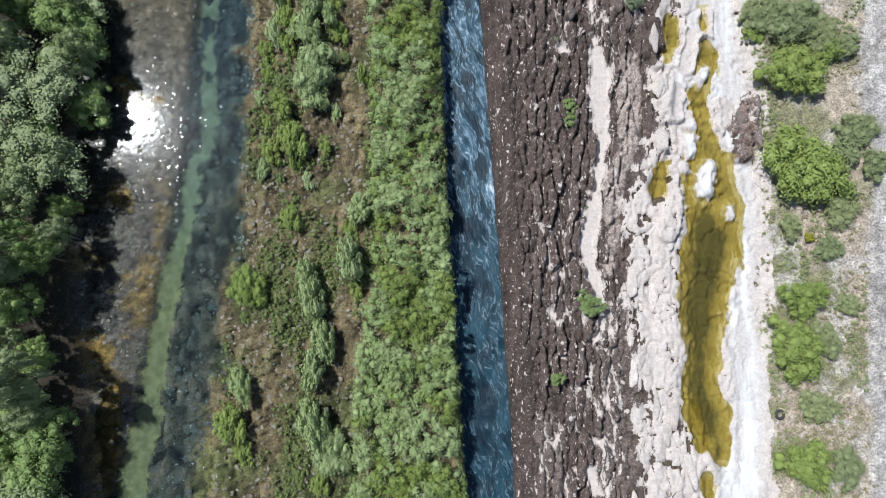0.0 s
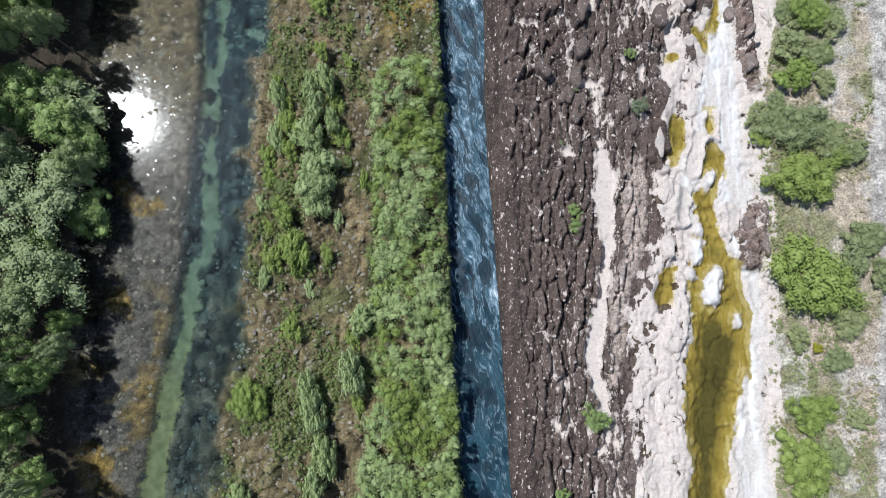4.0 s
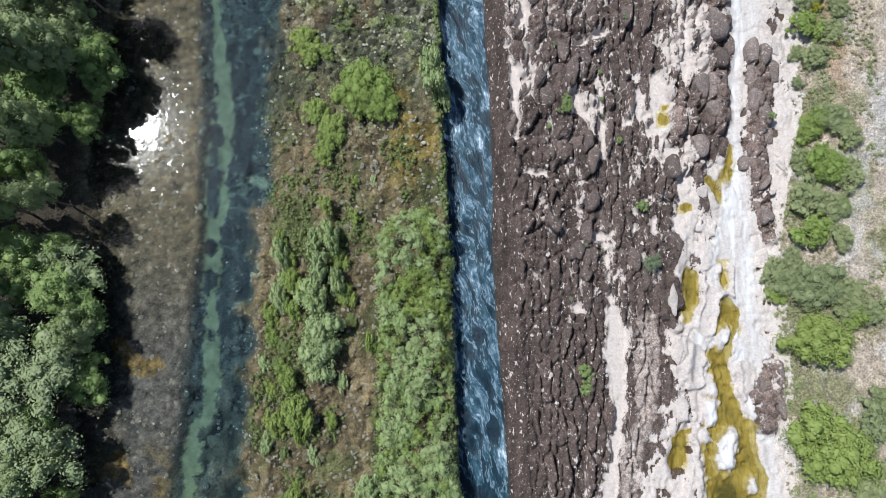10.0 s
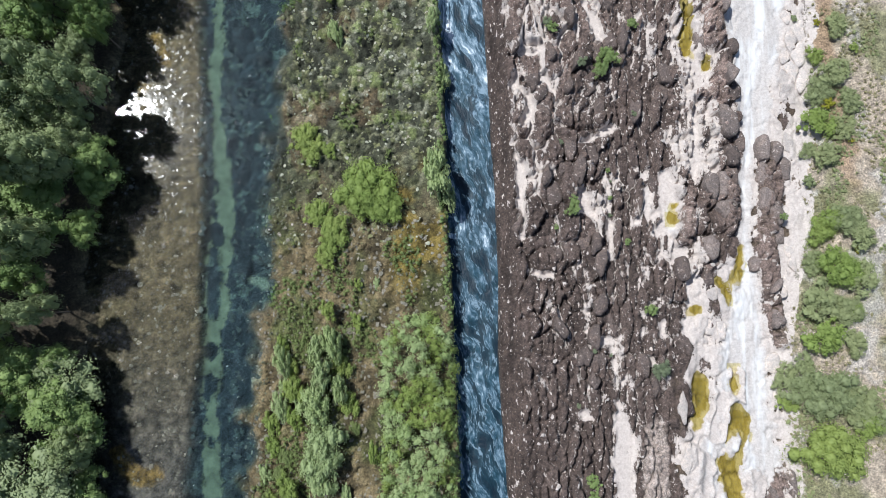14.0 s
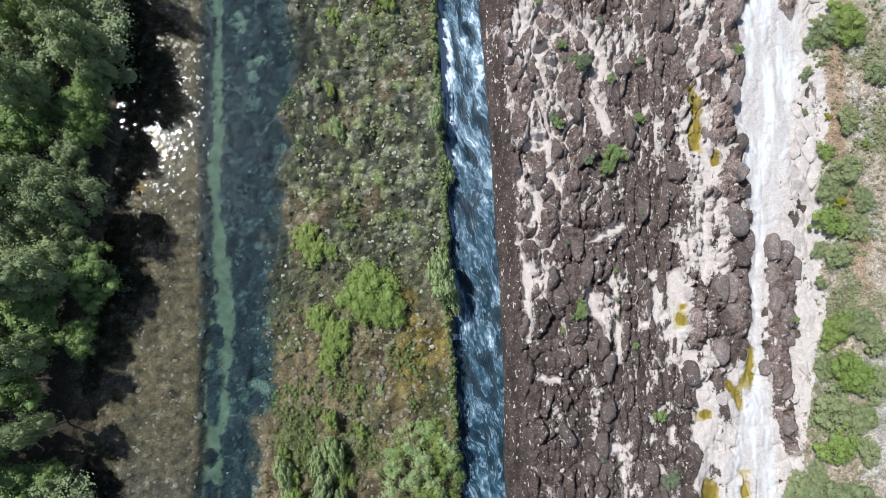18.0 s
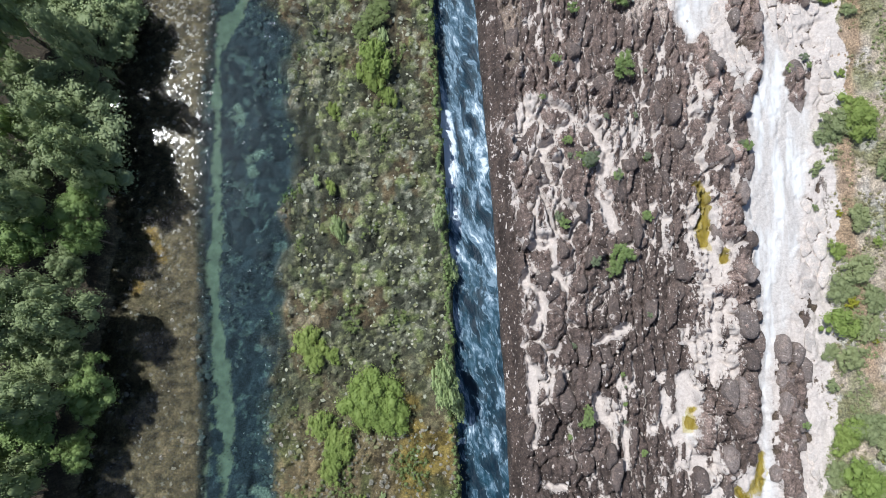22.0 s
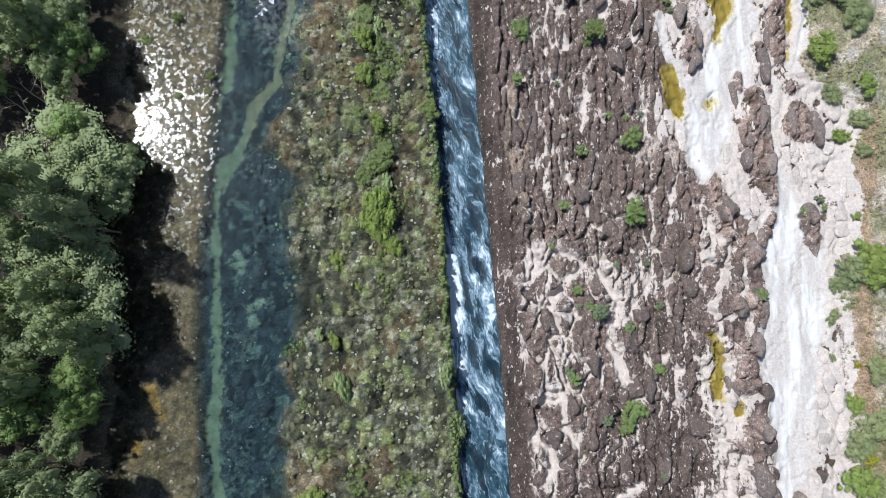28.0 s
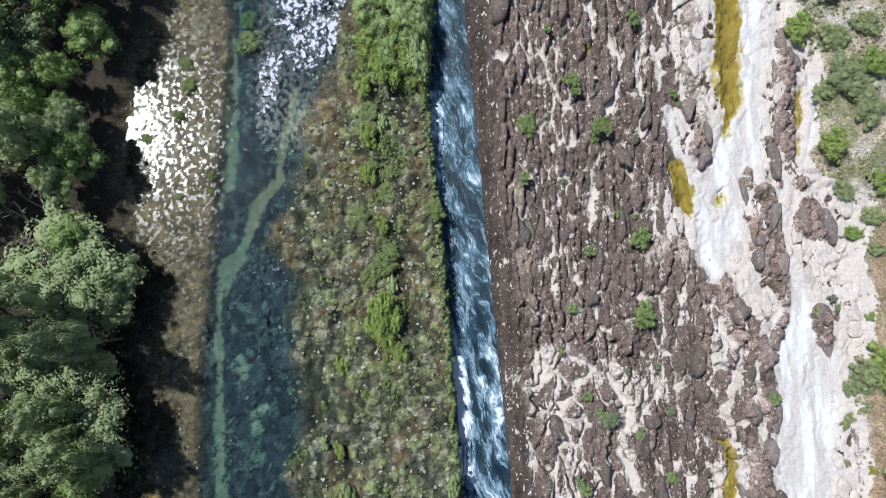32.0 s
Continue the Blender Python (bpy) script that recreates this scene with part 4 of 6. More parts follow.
def ground_material():
    m, n, l, bsdf = material("river_ground")
    tone = node(n, l, "ShaderNodeAttribute", attribute_name="tone").outputs["Color"]
    masks = {k: node(n, l, "ShaderNodeAttribute", attribute_name=k).outputs["Fac"] for k in ("pale", "white", "pool", "silt", "rocky")}
    coarse = noise_of(n, l, 1.3, 6, 0.65)
    fine = noise_of(n, l, 5.0, 6, 0.7)
    drawn = noise_of(n, l, 2.2, 5, 0.65, (1, 0.25, 1))
    speck = noise_of(n, l, 14.0, 3, 0.6)
    # grain of the rock and soil
    base = mixer(n, l, ramp(n, l, fine, 0.3, 0.72), mixer(n, l, 1.0, tone, (0.45, 0.45, 0.46), "MULTIPLY"), mixer(n, l, 1.0, tone, (1.45, 1.42, 1.38), "MULTIPLY"))
    base = mixer(n, l, ramp(n, l, coarse, 0.35, 0.7), mixer(n, l, 1.0, base, (0.75, 0.74, 0.74), "MULTIPLY"), base)
    base = mixer(n, l, ramp(n, l, speck, 0.3, 0.7), mixer(n, l, 1.0, base, (0.7, 0.7, 0.71), "MULTIPLY"), mixer(n, l, 1.0, base, (1.28, 1.27, 1.25), "MULTIPLY"))
    # silt on the river bed
    edge = math_node(n, l, "MULTIPLY_ADD", math_node(n, l, "SUBTRACT", fine, 0.5), 0.9, masks["silt"])
    silt = mixer(n, l, ramp(n, l, coarse, 0.3, 0.7), mixer(n, l, 1.0, tone, (0.76, 0.76, 0.75), "MULTIPLY"), mixer(n, l, 1.0, tone, (1.24, 1.22, 1.2), "MULTIPLY"))
    base = mixer(n, l, ramp(n, l, edge, -0.12, 0.12), base, silt)
    # lime flecks drawn out along the strata
    fleck = math_node(n, l, "MAXIMUM", ramp(n, l, noise_of(n, l, 2.6, 3, 0.55, (1, 0.5, 1)), 0.64, 0.66), ramp(n, l, noise_of(n, l, 5.2, 2, 0.5, (1, 0.75, 1)), 0.685, 0.7))
    base = mixer(n, l, math_node(n, l, "MULTIPLY", fleck, ramp(n, l, masks["rocky"], 0.4, 0.8)), base, (0.54, 0.485, 0.45))
    # pale deposit in hollows
    edge = math_node(n, l, "MULTIPLY_ADD", math_node(n, l, "SUBTRACT", drawn, 0.5), 1.3, masks["pale"])
    edge = math_node(n, l, "MULTIPLY_ADD", math_node(n, l, "SUBTRACT", fine, 0.5), 0.5, edge)
    pale = mixer(n, l, ramp(n, l, fine, 0.3, 0.7), (0.42, 0.365, 0.33), (0.56, 0.505, 0.465))
    pale = mixer(n, l, ramp(n, l, coarse, 0.58, 0.76), pale, (0.34, 0.285, 0.255))
    base = mixer(n, l, ramp(n, l, edge, -0.06, 0.1), base, pale)
    # white crust
    edge = math_node(n, l, "MULTIPLY_ADD", math_node(n, l, "SUBTRACT", drawn, 0.5), 1.6, masks["white"])
    sheet = noise_of(n, l, 0.75, 4, 0.55, (1, 0.16, 1))
    flow = math_node(n, l, "MULTIPLY", ramp(n, l, sheet, 0.42, 0.6), ramp(n, l, masks["white"], 0.1, 1.0))
    crust = mixer(n, l, flow, mixer(n, l, ramp(n, l, fine, 0.3, 0.7), (0.4, 0.365, 0.34), (0.54, 0.505, 0.48)), (0.62, 0.615, 0.605))
    crust = mixer(n, l, ramp(n, l, fine, 0.62, 0.75), crust, (0.43, 0.39, 0.36))
    both = math_node(n, l, "MULTIPLY", ramp(n, l, edge, -0.2, 0.35), ramp(n, l, masks["pale"], -0.1, 0.1))
    base = mixer(n, l, both, base, crust)
    # algae in the pools
    edge = math_node(n, l, "MULTIPLY_ADD", math_node(n, l, "SUBTRACT", coarse, 0.5), 0.5, masks["pool"])
    algae = mixer(n, l, ramp(n, l, drawn, 0.3, 0.7), (0.2, 0.155, 0.036), (0.35, 0.285, 0.105))
    deep = math_node(n, l, "MULTIPLY_ADD", math_node(n, l, "SUBTRACT", drawn, 0.5), 2.4, masks["pool"])
    algae = mixer(n, l, ramp(n, l, deep, 0.5, 1.7), algae, (0.075, 0.066, 0.022))
    algae = mixer(n, l, ramp(n, l, fine, 0.58, 0.72), algae, (0.3, 0.22, 0.09))
    base = mixer(n, l, ramp(n, l, edge, -0.12, 0.06), base, algae)
    l.new(base, bsdf.inputs["Base Color"])
    bsdf.inputs["Roughness"].default_value = 0.85
    bsdf.inputs["Specular IOR Level"].default_value = 0.3
    h = math_node(n, l, "ADD", math_node(n, l, "MULTIPLY", fine, 1.0), math_node(n, l, "MULTIPLY", speck, 0.35))
    worn = math_node(n, l, "MULTIPLY_ADD", ramp(n, l, masks["pale"], -0.1, 0.15), -0.4, 0.85)
    bump = node(n, l, "ShaderNodeBump", {"Height": h, "Distance": 0.24, "Strength": worn})
    l.new(bump.outputs[0], bsdf.inputs["Normal"])
    return m


def stone_material(name, dark, light, dust=0.0):
    m, n, l, bsdf = material(name)
    fine, coarse = noise_of(n, l, 6.0, 6, 0.7), noise_of(n, l, 1.6, 5, 0.6)
    info = node(n, l, "ShaderNodeObjectInfo").outputs["Random"]
    isl = node(n, l, "ShaderNodeNewGeometry").outputs["Random Per Island"]
    c = mixer(n, l, ramp(n, l, fine, 0.3, 0.72), dark, light)
    c = mixer(n, l, ramp(n, l, coarse, 0.4, 0.75), c, mixer(n, l, 1.0, c, (1.45, 1.38, 1.3), "MULTIPLY"))
    var = math_node(n, l, "MULTIPLY_ADD", math_node(n, l, "ADD", info, isl), 0.35, 0.62)
    cc = node(n, l, "ShaderNodeCombineColor", {0: var, 1: var, 2: var}).outputs[0]
    c = mixer(n, l, 1.0, c, cc, "MULTIPLY")
    c = mixer(n, l, ramp(n, l, noise_of(n, l, 3.2, 5, 0.62), 0.615, 0.66), c, (0.44, 0.385, 0.35))
    l.new(c, bsdf.inputs["Base Color"])
    bsdf.inputs["Roughness"].default_value = 0.85
    bump = node(n, l, "ShaderNodeBump", {"Height": fine, "Distance": 0.2, "Strength": 0.8})
    l.new(bump.outputs[0], bsdf.inputs["Normal"])
    return m


def leaf_material(name, dark, light, tip):
    m, n, l, bsdf = material(name)
    info = node(n, l, "ShaderNodeObjectInfo").outputs["Random"]
    isl = node(n, l, "ShaderNodeNewGeometry").outputs["Random Per Island"]
    c = mixer(n, l, math_node(n, l, "MULTIPLY_ADD", isl, 0.36, 0.32), dark, light)
    c = mixer(n, l, math_node(n, l, "MULTIPLY", info, 0.55), c, tip)
    l.new(c, bsdf.inputs["Base Color"])
    bsdf.inputs["Roughness"].default_value = 0.6
    bsdf.inputs["Specular IOR Level"].default_value = 0.3
    trans = node(n, l, "ShaderNodeBsdfTranslucent", {"Color": c})
    mx = node(n, l, "ShaderNodeMixShader", {0: 0.28})
    l.new(bsdf.outputs[0], mx.inputs[1])
    l.new(trans.outputs[0], mx.inputs[2])
    l.new(mx.outputs[0], n["Material Output"].inputs["Surface"])
    return m


def bark_material(name, dark, light):
    m, n, l, bsdf = material(name)
    c = mixer(n, l, ramp(n, l, noise_of(n, l, 8, 5), 0.3, 0.7), dark, light)
    l.new(c, bsdf.inputs["Base Color"])
    bsdf.inputs["Roughness"].default_value = 0.9
    return m


def clear_water(name, tint, rough, ripple, scale, stretch=(1, 1, 1)):
    m, n, l, bsdf = material(name)
    n.remove(bsdf)
    crest = ramp(n, l, noise_of(n, l, scale, 1.5, 0.5, stretch), 0.47, 0.74)
    swell = math_node(n, l, "MULTIPLY", noise_of(n, l, scale * 1.3, 1.0, 0.5, stretch), 1.5)
    waves = math_node(n, l, "ADD", crest, swell)
    ease = node(n, l, "ShaderNodeAttribute", attribute_name="riffle").outputs["Fac"]
    bump = node(n, l, "ShaderNodeBump", {"Height": math_node(n, l, "MULTIPLY", waves, math_node(n, l, "MINIMUM", ease, 0.3)), "Distance": ripple, "Strength": 1.0})
    fres = node(n, l, "ShaderNodeFresnel", {"IOR": 1.33, "Normal": bump.outputs[0]}).outputs[0]
    torn = math_node(n, l, "ADD", noise_of(n, l, 2.1, 3.5, 0.6, (1.0, 0.8, 1)), math_node(n, l, "MULTIPLY", math_node(n, l, "MINIMUM", ease, 0.95), 0.21))
    torn = ramp(n, l, torn, 0.655, 0.7)
    chop = math_node(n, l, "MULTIPLY_ADD", torn, math_node(n, l, "MULTIPLY_ADD", ease, 0.03, 0.14), rough)
    gloss = node(n, l, "ShaderNodeBsdfGlossy", {"Color": (1, 1, 1, 1), "Roughness": chop, "Normal": bump.outputs[0]})
    depth = node(n, l, "ShaderNodeAttribute", attribute_name="depth").outputs["Fac"]
    body = mixer(n, l, ramp(n, l, depth, 0.0, 1.0), (0.93, 0.95, 0.93), tint)
    clear = node(n, l, "ShaderNodeBsdfTransparent", {"Color": body})
    mx = node(n, l, "ShaderNodeMixShader", {0: fres})
    l.new(clear.outputs[0], mx.inputs[1])
    l.new(gloss.outputs[0], mx.inputs[2])
    # silvery sky reflection on the broken water, put in as a matt lavender colour
    broken = node(n, l, "ShaderNodeAttribute", attribute_name="froth_sheen").outputs["Fac"]
    lace = math_node(n, l, "ADD", math_node(n, l, "MULTIPLY", noise_of(n, l, 2.6, 4, 0.65, (1, 0.8, 1)), 0.62), math_node(n, l, "MULTIPLY", noise_of(n, l, 0.9, 3, 0.6), 0.38))
    lace = ramp(n, l, math_node(n, l, "MULTIPLY_ADD", math_node(n, l, "SUBTRACT", broken, 1.0), 0.28, lace), 0.475, 0.57)
    foam_sheen = node(n, l, "ShaderNodeBsdfDiffuse", {"Color": (0.46, 0.475, 0.55, 1)})
    top = node(n, l, "ShaderNodeMixShader", {0: math_node(n, l, "MULTIPLY", lace, ramp(n, l, broken, 0.05, 0.4))})
    l.new(mx.outputs[0], top.inputs[1])
    l.new(foam_sheen.outputs[0], top.inputs[2])
    l.new(top.outputs[0], n["Material Output"].inputs["Surface"])
    return m


def rapid_material():
    m, n, l, bsdf = material("rapid_water")
    foam_sheen = node(n, l, "ShaderNodeAttribute", attribute_name="foam_sheen").outputs["Fac"]
    warp = noise_of(n, l, 0.35, 3, 0.5, (1, 0.5, 1))
    geo = node(n, l, "ShaderNodeNewGeometry").outputs["Position"]
    shift = node(n, l, "ShaderNodeCombineXYZ", {"X": math_node(n, l, "MULTIPLY_ADD", node(n, l, "ShaderNodeSeparateXYZ", {0: geo}).outputs[1], 0.26, math_node(n, l, "MULTIPLY", warp, 2.6))}).outputs[0]
    moved = node(n, l, "ShaderNodeVectorMath", {0: geo, 1: shift}, operation="ADD").outputs[0]
    mp = node(n, l, "ShaderNodeMapping", {"Vector": moved, "Scale": (1.0, 0.33, 1)}).outputs[0]
    streak = node(n, l, "ShaderNodeTexNoise", {"Vector": mp, "Scale": 1.05, "Detail": 5.0, "Roughness": 0.58}).outputs["Fac"]
    veil = node(n, l, "ShaderNodeTexNoise", {"Vector": mp, "Scale": 3.6, "Detail": 5.0, "Roughness": 0.65}).outputs["Fac"]
    fizz = node(n, l, "ShaderNodeTexNoise", {"Vector": mp, "Scale": 7.5, "Detail": 4.0, "Roughness": 0.7}).outputs["Fac"]
    surge = noise_of(n, l, 0.45, 3, 0.55, (1, 0.6, 1))
    body = mixer(n, l, ramp(n, l, streak, 0.3, 0.7), (0.003, 0.013, 0.024), (0.014, 0.054, 0.076))
    churn = math_node(n, l, "ADD", math_node(n, l, "MULTIPLY_ADD", math_node(n, l, "SUBTRACT", veil, 0.5), 0.8, math_node(n, l, "MULTIPLY_ADD", math_node(n, l, "SUBTRACT", streak, 0.5), 1.7, 0.5)), math_node(n, l, "MULTIPLY", math_node(n, l, "SUBTRACT", fizz, 0.5), 0.4))
    lvl = math_node(n, l, "ADD", math_node(n, l, "MULTIPLY_ADD", foam_sheen, 0.36, -0.2), math_node(n, l, "MULTIPLY_ADD", math_node(n, l, "SUBTRACT", surge, 0.5), 0.6, churn))
    thread = math_node(n, l, "ABSOLUTE", math_node(n, l, "SUBTRACT", streak, 0.5))
    thread = math_node(n, l, "MULTIPLY", ramp(n, l, thread, 0.034, 0.006), ramp(n, l, veil, 0.45, 0.56))
    milk = math_node(n, l, "MULTIPLY", ramp(n, l, lvl, 0.34, 0.64), math_node(n, l, "MULTIPLY_ADD", foam_sheen, 0.35, 0.25))
    body = mixer(n, l, milk, body, (0.062, 0.125, 0.19))
    white = math_node(n, l, "MAXIMUM", math_node(n, l, "MULTIPLY", ramp(n, l, lvl, 0.5, 0.9), 0.9), math_node(n, l, "MULTIPLY", thread, math_node(n, l, "MULTIPLY_ADD", foam_sheen, 0.55, 0.35)))
    froth_sheen = mixer(n, l, ramp(n, l, lvl, 0.66, 0.98), (0.27, 0.37, 0.45), (0.68, 0.74, 0.79))
    l.new(mixer(n, l, white, body, froth_sheen), bsdf.inputs["Base Color"])
    bsdf.inputs["Specular IOR Level"].default_value = 0.25
    l.new(math_node(n, l, "MULTIPLY_ADD", white, 0.45, 0.45), bsdf.inputs["Roughness"])
    bump = node(n, l, "ShaderNodeBump", {"Height": lvl, "Distance": 0.2, "Strength": 0.6})
    l.new(bump.outputs[0], bsdf.inputs["Normal"])
    return m


M_GROUND = ground_material()
M_STONE = stone_material("dark_stone", (0.06, 0.046, 0.04), (0.158, 0.121, 0.106))
M_OUTCROP = stone_material("outcrop_stone", (0.105, 0.083, 0.073), (0.25, 0.205, 0.185))
M_PALE_STONE = stone_material("pale_stone", (0.4, 0.35, 0.32), (0.56, 0.51, 0.47))
M_SUNKEN = stone_material("sunken_stone", (0.035, 0.045, 0.042), (0.10, 0.115, 0.1))
M_GREY_STONE = stone_material("river_stone", (0.12, 0.112, 0.085), (0.27, 0.255, 0.205))
M_MOSSY_STONE = stone_material("mossy_stone", (0.1, 0.112, 0.045), (0.24, 0.25, 0.125))
M_LICHEN_STONE = stone_material("lichen_stone", (0.2, 0.21, 0.15), (0.42, 0.43, 0.34))
M_WILLOW = leaf_material("willow_leaf", (0.18, 0.23, 0.118), (0.345, 0.4, 0.21), (0.3, 0.365, 0.15))
M_TREE = leaf_material("tree_leaf", (0.121, 0.19, 0.0644), (0.265, 0.362, 0.121), (0.322, 0.414, 0.144))
M_BRIGHT = leaf_material("bright_leaf", (0.145, 0.21, 0.046), (0.285, 0.37, 0.1), (0.3, 0.35, 0.1))
M_DULL = leaf_material("dull_leaf", (0.155, 0.19, 0.088), (0.305, 0.355, 0.175), (0.335, 0.36, 0.165))
M_GREY_LEAF = leaf_material("grey_leaf", (0.12, 0.155, 0.09), (0.23, 0.27, 0.17), (0.2, 0.24, 0.12))
M_YELLOW = leaf_material("yellow_leaf", (0.24, 0.25, 0.02), (0.38, 0.36, 0.04), (0.3, 0.3, 0.04))
M_REED = leaf_material("reed_leaf", (0.241, 0.308, 0.14), (0.431, 0.51, 0.252), (0.347, 0.431, 0.179))
M_REED2 = leaf_material("herb_leaf", (0.115, 0.15, 0.05), (0.22, 0.275, 0.1), (0.19, 0.24, 0.08))
M_DULL2 = leaf_material("thicket_leaf", (0.201, 0.276, 0.109), (0.374, 0.46, 0.196), (0.299, 0.391, 0.14))
M_ROCK_LEAF = leaf_material("rock_leaf", (0.13, 0.185, 0.06), (0.26, 0.335, 0.13), (0.22, 0.3, 0.1))
M_MOSS = leaf_material("moss_leaf", (0.1, 0.105, 0.06), (0.22, 0.235, 0.16), (0.17, 0.18, 0.11))
M_DRY = leaf_material("dry_leaf", (0.2, 0.19, 0.09), (0.38, 0.34, 0.2), (0.3, 0.28, 0.15))
M_BARK = bark_material("bark", (0.07, 0.05, 0.035), (0.2, 0.16, 0.12))
M_DEADWOOD = bark_material("dead_wood", (0.22, 0.18, 0.15), (0.45, 0.4, 0.34))
M_RIVER = clear_water("river_water", (0.66, 0.82, 0.875), 0.07, 0.022, 0.9)
M_POOL = clear_water("pool_water", (0.91, 0.89, 0.7), 0.05, 0.004, 3.0)
M_RAPID = rapid_material()


# ---- mesh helpers ----
def mesh_from(name, verts, faces, mat, smooth=True):
    """A mesh from numpy arrays: faces of one size, or a list of such arrays."""
    me = bpy.data.meshes.new(name)
    groups = faces if isinstance(faces, list) else [faces]
    verts = np.asarray(verts, np.float32)
    me.vertices.add(len(verts))
    me.vertices.foreach_set("co", verts.ravel())
    loops = np.concatenate([np.asarray(f, np.int32).ravel() for f in groups])
    sizes = np.concatenate([np.full(len(f), np.shape(f)[1], np.int32) for f in groups])
    me.loops.add(len(loops))
    me.loops.foreach_set("vertex_index", loops)
    me.polygons.add(len(sizes))
    me.polygons.foreach_set("loop_start", np.concatenate([[0], np.cumsum(sizes)[:-1]]).astype(np.int32))
    me.polygons.foreach_set("loop_total", sizes)
    if smooth:
        me.polygons.foreach_set("use_smooth", np.ones(len(sizes), bool))
    me.update(calc_edges=True)
    me.materials.append(mat)
    return me


def attribute(me, name, values):
    values = np.asarray(values, np.float32)
    if values.ndim == 2:
        a = me.attributes.new(name, "FLOAT_COLOR", "POINT")
        a.data.foreach_set("color", np.c_[values, np.ones(len(values))].astype(np.float32).ravel())
    else:
        a = me.attributes.new(name, "FLOAT", "POINT")
        a.data.foreach_set("value", values)


def part(name, me, parent, label=""):
    ob = new(name, me)
    ob.parent = parent
    return tagged(ob, label)


def grid(xs, ys):
    nx, ny = len(xs), len(ys)
    x, y = np.meshgrid(xs, ys)
    k = (np.arange(ny - 1)[:, None] * nx + np.arange(nx - 1)[None, :]).ravel()
    return x.ravel(), y.ravel(), np.stack([k, k + 1, k + nx + 1, k + nx], 1)


# ---- the ground, one sheet to the horizon ----
xs = np.concatenate([[-1500, -700, -350, -200, -130, -95, -75, -62], np.arange(-52, -34, 0.4), np.arange(-34, 5, 0.2), np.arange(5, 38, 0.14), np.arange(38, 52, 0.28), [58, 68, 85, 115, 170, 300, 700, 1500]])
ys = np.concatenate([[-1400, -700, -350, -200, -130, -90, -65, -48], np.arange(-34, 120, 0.165), [130, 145, 170, 220, 330, 600, 1000, 1700]])
gx, gy, gf = grid(xs, ys)
gz, gc, gpale, gwhite, gpool, gsilt, grock = survey(gx, gy)
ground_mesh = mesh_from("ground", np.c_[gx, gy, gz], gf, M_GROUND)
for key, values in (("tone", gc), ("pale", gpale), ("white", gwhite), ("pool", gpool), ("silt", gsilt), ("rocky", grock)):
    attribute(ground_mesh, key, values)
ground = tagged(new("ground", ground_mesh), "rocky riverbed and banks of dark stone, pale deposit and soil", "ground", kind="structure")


# ---- waters ----
def ribbon(name, left, right, ys, z, mat, cells, label, wave=0.0):
    """A sheet of water between two edges."""
    k = np.linspace(0, 1, cells)
    y = np.repeat(ys, cells)
    a, b = left(ys), right(ys)
    x = (a[:, None] * (1 - k) + b[:, None] * k).ravel()
    i = (np.arange(len(ys) - 1)[:, None] * cells + np.arange(cells - 1)[None, :]).ravel()
    zz = z + wave * (fbm(x, y, 0.9, 201, 4, 1.6) + 0.7 * fbm(x, y, 2.6, 205, 2, 1.5))
    me = mesh_from(name, np.c_[x, y, zz], np.stack([i, i + 1, i + cells + 1, i + cells], 1), mat)
    return tagged(new(name, me), label, "water", kind="structure"), me, x, y


RIVER_Z, CANAL_Z = -0.42, -1.6
wy = np.arange(-40, 126, 0.5)
river, river_mesh, rx, ry = ribbon("river_water", lambda y: line(SHORE_LEFT, y) - 4, lambda y: line(ISLAND_LEFT, y) + 9, wy, RIVER_Z, M_RIVER, 80, "clear shallow river water with ripples and sun glitter")
attribute(river_mesh, "depth", np.clip((RIVER_Z - survey(rx, ry)[0]) / 0.75, 0, 1))
rough_water = 0.12 - 0.05 * step(14, 20, ry) * step(52, 44, ry) + 0.1 * step(-23.5, -26, rx) * step(40, 60, ry) + 0.12 * step(12, 4, ry)
shoal = step(-21.5, -24.0, rx - 0.9 * step(74, 84, ry))
rough_water = rough_water + shoal * (0.1 * step(20, 36, ry) + 0.25 * step(48, 66, ry) + 0.1 * step(74, 86, ry)) + 1.9 * step(90, 97, ry + 0.4 * rx + 8) * step(-19.5, -18, rx)
attribute(river_mesh, "riffle", np.clip(rough_water - 0.35 * step(-22.5, -21, rx) * step(92, 84, ry), 0, 2.0))
# where the river riffles carry the painted sky reflection
broken = step(-0.8, 0.8, stroke_field("riffles", rx, ry) + 1.2 * fbm(rx, ry, 2.0, 901, 3))
attribute(river_mesh, "froth_sheen", broken)
cy = np.arange(-40, 126, 0.35)
canal, canal_mesh, kx, ky = ribbon("canal_water", lambda y: line(CANAL_LEFT, y) - 0.5, lambda y: line(CANAL_RIGHT, y) + 0.5, cy, CANAL_Z, M_RAPID, 24, "fast blue water with white foam in the straight canal", 0.13)
across = (kx - line(CANAL_LEFT, ky)) / (line(CANAL_RIGHT, ky) - line(CANAL_LEFT, ky))
foam_sheen = -0.15 + 0.55 * step(-14, 16, ky) + 0.28 * step(44, 66, ky) - 0.3 * step(68, 88, ky)
for weir_y, power, long in ((69, 2.2, 7), (95.5, 1.6, 3.5)):
    foam_sheen = foam_sheen + power * step(0.42, 0.12, across + 0.15 * fbm(kx, ky, 1.5, 911, 3)) * np.exp(-np.abs(ky - weir_y + 2.0) / long) * (ky < weir_y + 1.5)
attribute(canal_mesh, "foam_sheen", np.clip(foam_sheen, -0.3, 2.4))
